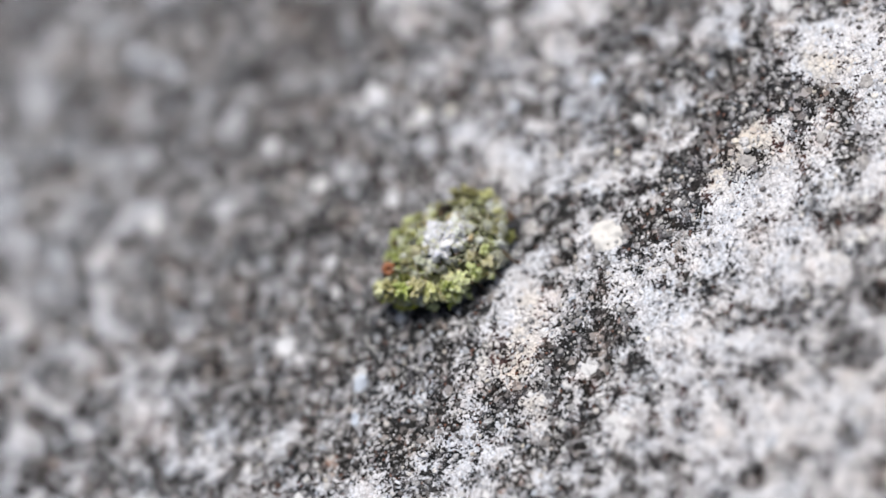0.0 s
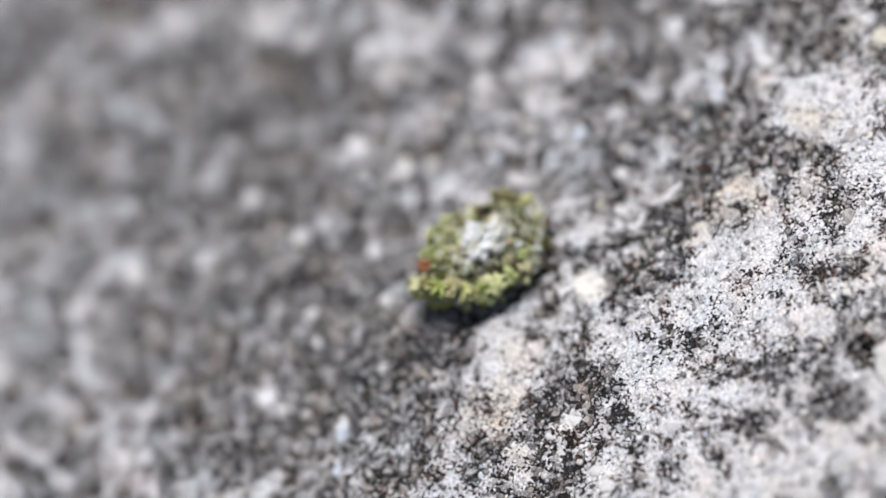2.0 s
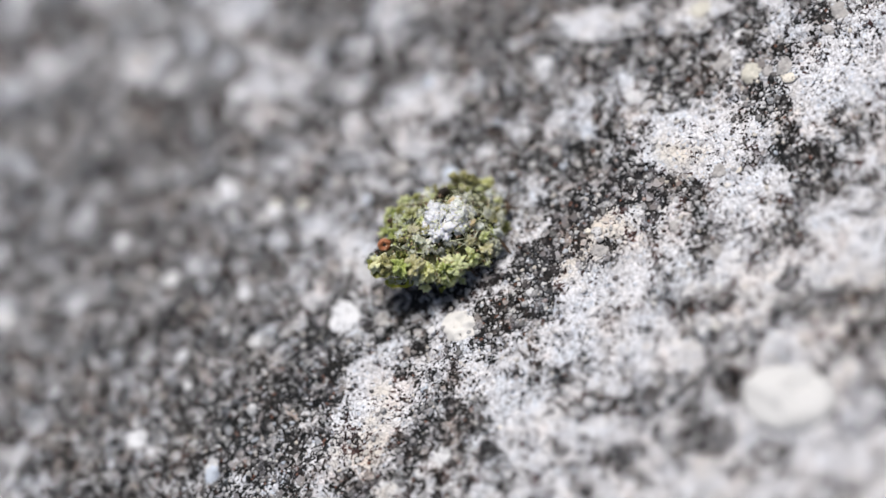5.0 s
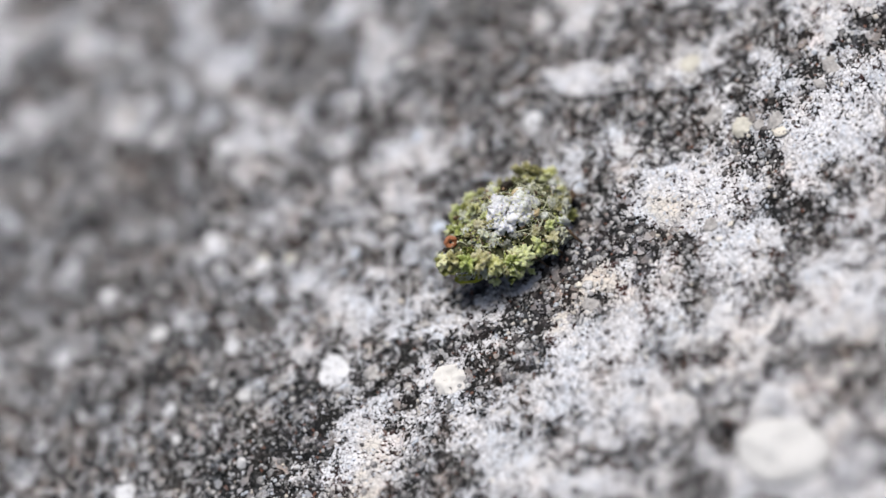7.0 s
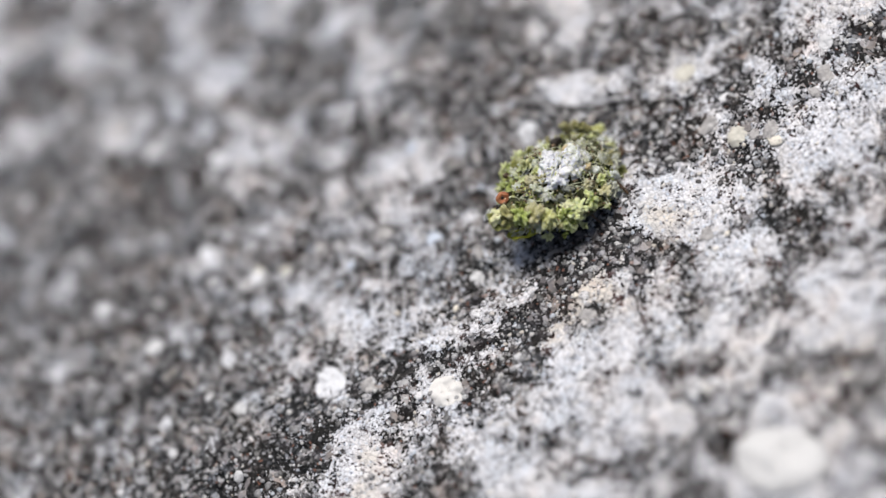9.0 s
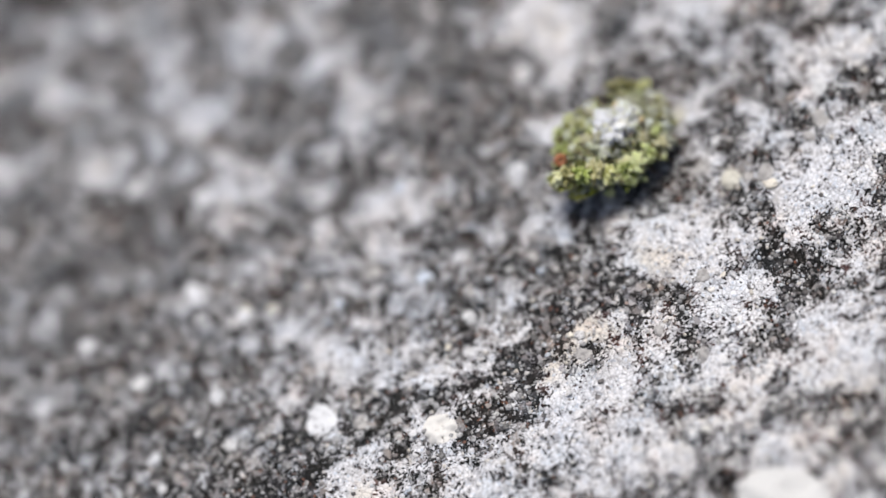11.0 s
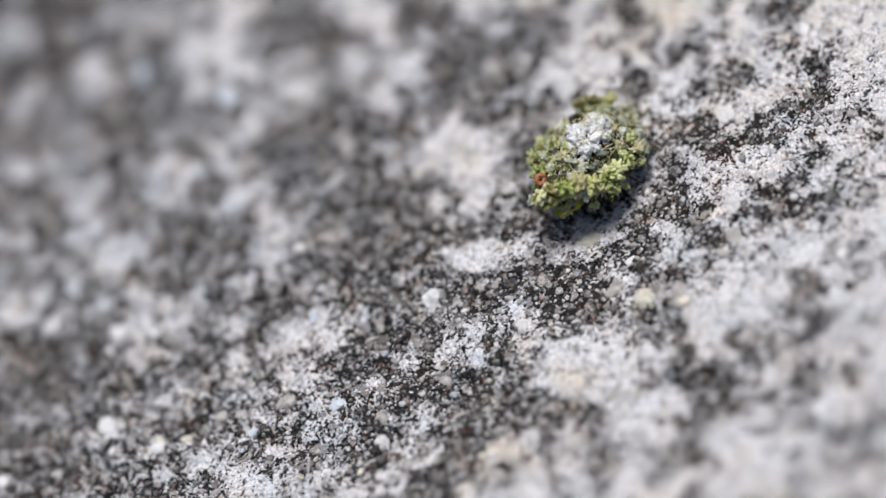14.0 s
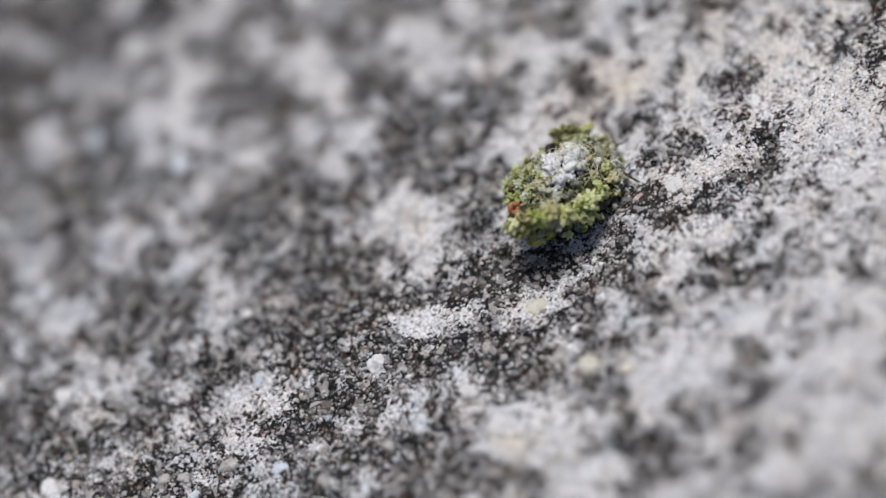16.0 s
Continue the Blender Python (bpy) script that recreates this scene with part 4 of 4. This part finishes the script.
def dress_load():
    rng = random.Random(8)
    golden = math.pi * (3 - math.sqrt(5))
    total = 250
    for k in range(total):
        m = min(0.95, math.sqrt((k + 0.5) / total) + rng.uniform(-0.06, 0.06))
        x, y = spot_on_rim(k * golden + rng.uniform(-0.08, 0.08), max(0.02, m))
        here = Vector((x, y))
        if (here - WHITE_AT).length < 0.80 or (here - SEED_AT).length < 0.50 or (here - CUP_AT).length < 0.45:
            continue
        centre, _, kinds, flaky = growth_at(x, y)
        gap = noise.noise(Vector((x * 1.6, y * 1.6, 9.0)))
        if gap < -0.16:
            continue
        lift = rng.uniform(-0.20, 0.18) + 0.25 * gap
        if rng.random() < flaky:
            # flakes in the hollow before the peak carry its shade in their colour
            if centre == (-0.5, -0.35):
                me = rng.choice(shaded_flakes)
            else:
                me = rng.choice(ash_flakes if rng.random() < 0.6 else pale_flakes)
            settle(me, "lichen_flake", x, y, rng.uniform(0.14, 0.26), lift, rng, 1.0)
        elif rng.random() < 0.5:
            settle(rng.choice(CLUMPS[rng.choice(kinds)]), "lichen_clump", x, y, rng.uniform(0.20, 0.36), lift, rng, 0.7)
        else:
            settle(rng.choice(TUFTS[rng.choice(kinds)]), "moss_tuft", x, y, rng.uniform(0.26, 0.42), lift - 0.06, rng, 0.8)
    # ragged crown of clumps and tufts jutting over the edge
    for k in range(84):
        angle = k / 84 * 2 * math.pi + rng.uniform(-0.09, 0.09)
        x, y = spot_on_rim(angle, rng.uniform(0.88, 1.03))
        if (Vector((x, y)) - SEED_AT).length < 0.40 or (Vector((x, y)) - CUP_AT).length < 0.45:
            continue
        kinds = growth_at(x, y)[2]
        size = rng.uniform(0.18, 0.34)
        if rng.random() < 0.6:
            ob = settle(rng.choice(CLUMPS[rng.choice(kinds)]), "lichen_clump", x, y, size, rng.uniform(-0.1, 0.14), rng, 0.9)
        else:
            ob = settle(rng.choice(TUFTS[rng.choice(kinds)]), "moss_tuft", x, y, size * 1.3, rng.uniform(-0.1, 0.10), rng, 0.9)
        ob.location.z += rng.uniform(-0.42, 0.24) * MM
    # broad pale clumps raised along the trailing side, and knots of stems on the front and far edges
    for x, y, size, kind, lift in ((-2.75, 0.55, 0.44, 1, 0.30), (-2.5, 0.2, 0.50, 3, 0.42), (-2.15, -0.15, 0.52, 0, 0.42), (-1.75, -0.45, 0.52, 3, 0.40), (-1.35, -0.75, 0.48, 1, 0.36),
                                   (-0.7, -0.9, 0.40, 0, 0.12), (-0.2, -0.95, 0.38, 0, 0.12), (0.4, -0.95, 0.38, 0, 0.12), (1.0, -0.9, 0.36, 3, 0.12),
                                   (1.9, 1.9, 0.38, 3, 0.36), (2.3, 1.5, 0.36, 1, 0.34), (1.45, 2.2, 0.36, 3, 0.34), (2.45, 0.9, 0.34, 4, 0.25)):
        ob = settle(rng.choice(CLUMPS[kind]), "lichen_clump", x, y, size, rng.uniform(0.0, 0.10), rng, 0.6)
        ob.location.z += lift * MM


dress_load()


def strands():
    """Thin pale threads and frayed fibres over the head side of the load."""
    rng = random.Random(21)
    rows_all, faces = [], []
    for k in range(120):
        a = rng.uniform(0, 6.28)
        x, y = (rng.gauss(1.45, 0.6), rng.gauss(0.5, 0.75)) if k < 85 else (rng.gauss(-0.6, 1.3), rng.gauss(0.4, 0.9))
        length, lift, curl, r = rng.uniform(0.3, 0.85), rng.uniform(0.02, 0.12), rng.uniform(-1.6, 1.6), rng.uniform(0.010, 0.022)
        start = len(rows_all) * 5
        for i in range(7):
            f = i / 6
            x, y, a = x + length / 6 * math.cos(a), y + length / 6 * math.sin(a), a + curl / 6
            dx, dy = x - CENTRE[0], y - CENTRE[1]
            over = math.hypot(dx, dy) / reach(math.atan2(dy, dx))
            if over > 0.98:
                x, y = CENTRE[0] + dx * 0.98 / over, CENTRE[1] + dy * 0.98 / over
            p, n = on_load(x, y, lift + 0.22 * math.sin(math.pi * f))
            side = n.cross(Vector((math.cos(a), math.sin(a), 0))).normalized()
            rows_all.append([(p + (side * math.cos(t) + n * math.sin(t)) * r * (1.1 - 0.6 * f))[:] for t in (0, 1.257, 2.513, 3.770, 5.027)])
        for i in range(6):
            for j in range(5):
                o, q = start + i * 5, (j + 1) % 5
                faces.append((o + j, o + q, o + 5 + q))
                faces.append((o + j, o + 5 + q, o + 5 + j))
    me = joined("fibre_layer", np.array(rows_all).reshape(1, -1, 3), np.array(faces), crumb_pale)
    tagged(part("fibre_layer", me, larva, "thin pale frayed fibres"), kind="stuff")


strands()


def crumbs():
    """Fine crumbs and threads strewn over the load, too small to count."""
    rng = np.random.default_rng(31)
    n = 900
    a, f = rng.uniform(0, 2 * np.pi, n), np.sqrt(rng.random(n)) * 0.99
    pts = []
    for q, m in zip(a, f):
        p, _ = on_load(*spot_on_rim(q, m), rng.uniform(0.0, 0.22))
        pts.append(p[:])
    verts, faces = lumps(np.array(pts), rng.uniform(0.02, 0.06, n), rng, 0.7, 1, 0.45)
    third = n // 3
    for k, m in enumerate((crumb_olive, crumb_pale, crumb_brown)):
        ob = part("lichen_dust", joined("lichen_dust", verts[k * third:(k + 1) * third], faces, m), larva)
        tagged(ob, kind="stuff")


crumbs()


def white_bits():
    rng = random.Random(4)
    meshes = [flake_mesh("white_fluff", 90 + j, fluff) for j in range(4)]
    for _ in range(95):
        a, r = rng.uniform(0, 6.28), 0.85 * math.sqrt(rng.random())
        x, y = WHITE_AT.x + r * math.cos(a) * 1.10, WHITE_AT.y + r * math.sin(a) * 0.95
        settle(rng.choice(meshes), "white_fluff", x, y, rng.uniform(0.15, 0.28), rng.uniform(-0.06, 0.10), rng, 1.0)
    for x, y, half, seed in ((0.22, 0.12, (0.30, 0.20, 0.17), 3), (1.15, -0.10, (0.22, 0.15, 0.12), 6), (0.75, 0.35, (0.20, 0.16, 0.13), 11), (0.95, 0.75, (0.24, 0.17, 0.11), 14)):
        p, n = on_load(x, y, 0.14)
        ob = part("white_pellet", ellipsoid_mesh("white_pellet", half, pellet_white if seed == 3 else ash, seed, 0.3), larva, "smooth white pellet" if seed == 3 else "")
        ob.matrix_local = Matrix.Translation(p * MM) @ Euler((0.3, -0.2, seed)).to_matrix().to_4x4()
    for x, y, half, mat in ((0.95, 1.05, (0.24, 0.17, 0.10), straw), (1.05, 0.95, (0.13, 0.08, 0.07), rust)):
        p, n = on_load(x, y, 0.16)
        ob = part("straw_flake", ellipsoid_mesh("straw_flake", half, mat, 9, 0.35), larva, "straw-coloured flake" if mat == straw else "orange-brown flake")
        ob.location = p * MM


white_bits()


def spore_cup():
    """An orange cup with a thick round rim and a dark hollow."""
    bm = bmesh.new()
    profile = tuple((0.82 * r, 0.82 * z) for r, z in ((0.10, -0.25), (0.22, -0.10), (0.30, 0.06), (0.30, 0.14), (0.23, 0.19), (0.14, 0.17), (0.08, 0.11), (0.0, 0.09)))
    rows = []
    for r, z in profile:
        rows.append([bm.verts.new(Vector(((r * (1 + 0.10 * math.sin(2 * a + 1) + 0.05 * math.sin(5 * a))) * math.cos(a), r * math.sin(a), z + 0.02 * math.sin(3 * a))) * MM)
                     for a in [2 * math.pi * k / 24 for k in range(24)]])
    for p, q in zip(rows, rows[1:]):
        for k in range(24):
            bm.faces.new((p[k], p[(k + 1) % 24], q[(k + 1) % 24], q[k]))
    bmesh.ops.remove_doubles(bm, verts=bm.verts, dist=1e-7)
    return mesh_of("spore_cup", bm, rust)


def extras():
    p, n = on_load(*CUP_AT, 0.20)
    cup = part("spore_cup", spore_cup(), larva, "orange-brown spore cup with a dark hollow")
    facing = Vector((-0.20, -0.66, 0.72))
    cup.matrix_local = Matrix.Translation(p * MM) @ facing.to_track_quat("Z", "Y").to_matrix().to_4x4()
    # a dark solid set into the cup stands for the shade of its hollow
    hollow = part("hollow", ellipsoid_mesh("hollow", (0.07, 0.07, 0.04), dark_bit, 1, 0.1, 2), cup, "dark plug standing for the shade in the cup")
    hollow.location = (0, 0, 0.085 * MM)
    p, n = on_load(*SEED_AT, 0.12)
    seed = part("dark_seed", ellipsoid_mesh("dark_seed", (0.27, 0.17, 0.24), dark_bit, 2, 0.5), larva, "black seed husk")
    seed.location = p * MM
    for x, y, r in ((-2.5, 1.25, 0.15), (-1.5, 1.95, 0.13), (-2.3, -0.3, 0.14), (1.1, -0.8, 0.12), (1.45, 0.9, 0.10)):
        p, n = on_load(x, y, 0.10)
        ob = part("brown_crumb", ellipsoid_mesh("brown_crumb", (r, r * 0.8, r * 0.9), brown if x > -2 else dark_bit, 5, 0.3, 2), larva)
        ob.location = p * MM
    # a curled yellow-green flake along the trailing edge, and a pale papery one
    for name, at, size, turn, mat in (("yellow_flake", (-2.35, -0.30, 1.20), (0.75, 0.20), -36, yellow), ("pale_flake", (-2.95, 1.2, 1.45), (0.26, 0.15), 20, ash),
                                      ("yellow_flake", (-2.8, 0.25, 1.85), (0.50, 0.30), -25, greens[1])):
        bm = bmesh.new()
        rows = []
        for i in range(11):
            f = i / 10 * 2 - 1
            w = size[1] * math.sqrt(max(0.02, 1 - f * f)) * (1 + 0.15 * math.sin(7 * f))
            rows.append([bm.verts.new(Vector((f * size[0], s * w, 0.16 * s * s - 0.14 * f * f + 0.03 * math.sin(5 * f + 3 * s) + t)) * MM) for t in (0, 0.07) for s in (-1, -0.4, 0.3, 1)])
        for p, q in zip(rows, rows[1:]):
            for i in (0, 1, 2):
                bm.faces.new((p[i], q[i], q[i + 1], p[i + 1]))
                bm.faces.new((p[i + 5], q[i + 5], q[i + 4], p[i + 4]))
            bm.faces.new((p[0], p[4], q[4], q[0]))
            bm.faces.new((p[3], q[3], q[7], p[7]))
        for r in (rows[0], rows[-1]):
            for i in (0, 1, 2):
                bm.faces.new((r[i], r[i + 1], r[i + 5], r[i + 4]))
        ob = part(name, mesh_of(name, bm, mat), larva, "curled yellow-green leaf flake" if name == "yellow_flake" else "pale papery flake")
        ob.matrix_local = pose(*(c * MM for c in at), 38, -8, turn)


extras()


def body_parts():
    """The larva itself: a segmented body low under the load, a head with jaws, six thin legs."""
    bm = bmesh.new()
    for k in range(7):
        f = k / 6
        half = (0.42, 0.62 * math.sin(math.pi * (0.22 + 0.62 * f)), 0.40 * math.sin(math.pi * (0.25 + 0.55 * f)))
        bmesh.ops.create_icosphere(bm, subdivisions=2, radius=1.0,
                                   matrix=Matrix.Translation(Vector((-2.0 + 3.9 * f, 0.6, 0.52)) * MM) @ Matrix.Diagonal((*(h * MM for h in half), 1)))
    part("body", mesh_of("body", bm, brown), larva, "dark brown segmented body")
    head = part("head", ellipsoid_mesh("head", (0.34, 0.28, 0.20), brown, 2, 0.05), larva)
    head.location = (2.45 * MM, 0.6 * MM, 0.48 * MM)
    for side in (-1, 1):
        bm = bmesh.new()
        rows = []
        for i in range(8):
            f = i / 7
            c, r = Vector((0.28 + 0.62 * f, side * (0.14 + 0.22 * math.sin(math.pi * f)), -0.05 * f)), 0.055 * (1 - 0.8 * f)
            rows.append([bm.verts.new((c + Vector((0, r * math.cos(a), r * math.sin(a)))) * MM) for a in [k * math.pi / 3 for k in range(6)]])
        for p, q in zip(rows, rows[1:]):
            for k in range(6):
                bm.faces.new((p[k], p[(k + 1) % 6], q[(k + 1) % 6], q[k]))
        part("jaw", mesh_of("jaw", bm, brown), head)
    legs = []
    for k, x in enumerate((1.55, 0.75, -0.05)):
        for side in (-1, 1):
            bm = bmesh.new()
            joints = [(0, 0, 0), (0.10, side * 0.75, 0.30), (0.22, side * 1.35, -0.15), (0.34, side * 1.55, -0.47)]
            rad = (0.085, 0.07, 0.05, 0.035)
            rows = []
            for i in range(3):
                a, b = Vector(joints[i]), Vector(joints[i + 1])
                for s in range(4):
                    f = s / 4
                    c, r = a.lerp(b, f), rad[i] * (1 - f) + rad[i + 1] * f
                    rows.append([bm.verts.new((c + Vector((r * math.cos(t), 0.3 * r * math.sin(t), r * math.sin(t)))) * MM) for t in [j * math.pi / 3 for j in range(6)]])
            for p, q in zip(rows, rows[1:]):
                for j in range(6):
                    bm.faces.new((p[j], p[(j + 1) % 6], q[(j + 1) % 6], q[j]))
            leg = part("leg", mesh_of("leg", bm, brown), larva, "thin brown jointed leg")
            legs.append((leg, x, side, (k + (side > 0)) % 2))
    return legs


LEGS = body_parts()


# ---------------------------------------------------------------- what moves
LARVA_ROWS = [
    (0, -8.10, -7.53, 0.000, -0.1, -2.5, 0.12),
    (0.5, -7.420, -7.534, 0.000, 0.1, -0.4, -1.27),
    (1, -6.651, -7.202, 0.000, 0.4, -0.1, -2.66),
    (1.5, -5.941, -7.068, 0.000, 0.8, 0.7, -0.33),
    (2, -5.426, -7.062, 0.002, 2.6, 1.6, -2.35),
    (2.5, -4.757, -7.006, 0.008, 4.2, 4.0, -17.57),
    (3, -4.224, -7.183, 0.010, 6.0, 4.5, -14.38),
    (3.5, -3.362, -7.143, 0.026, 7.5, 7.9, -6.14),
    (4, -2.991, -7.324, 0.029, 7.5, 8.5, -4.04),
    (4.5, -2.333, -7.366, 0.031, 6.5, 9.0, -1.94),
    (7, 2.456, -7.169, 0.002, 1.5, 2.2, 1.08),
    (7.5, 3.152, -7.156, 0.003, 1.6, 2.6, 2.86),
    (8, 3.878, -6.910, 0.004, 1.8, 3.1, 4.64),
    (8.5, 4.571, -6.825, 0.015, 0.9, 6.4, 4.24),
    (11, 9.263, -5.197, 0.008, -2.5, 4.2, 10.99),
    (11.5, 10.294, -4.840, 0.013, -2.8, 5.3, 13.76),
    (12, 11.197, -4.280, 0.013, -2.5, 5.4, 16.32),
    (12.5, 12.190, -3.906, 0.008, -1.5, 4.3, 17.97),
    (13, 12.974, -3.491, 0.009, -1.7, 4.6, 17.98),
    (13.5, 13.449, -3.311, 0.007, -0.4, 4.5, 20.01),
    (14, 13.863, -2.785, 0.006, -1.2, 4.0, 20.50),
    (14.5, 14.644, -2.475, 0.013, 0.1, 5.9, 15.57),
    (15, 15.146, -2.183, 0.003, -0.1, 2.9, 19.38),
    (15.5, 15.677, -2.013, 0.002, -0.2, 2.6, 17.60),
    (16, 15.626, -2.029, 0.003, -1.2, 2.4, 19.37)
]


def motions():
    """The larva crawls over the stone; its legs step in two alternating sets of three."""
    walk(larva, [(t, pose(x * MM, y * MM, z * MM, rx, ry, rz)) for t, x, y, z, rx, ry, rz in LARVA_ROWS])
    for leg, x, side, phase in LEGS:
        rows = []
        for k in range(65):
            t = k * 0.25
            swing = math.sin(2 * math.pi * (t / 1.0 + 0.5 * phase))
            rows.append((t, pose(x * MM, (0.6 + side * 0.4) * MM, (0.5 + 0.05 * max(0, math.cos(2 * math.pi * (t + 0.5 * phase)))) * MM, 0, 0, side * 14 * swing)))
        walk(leg, rows)


motions()
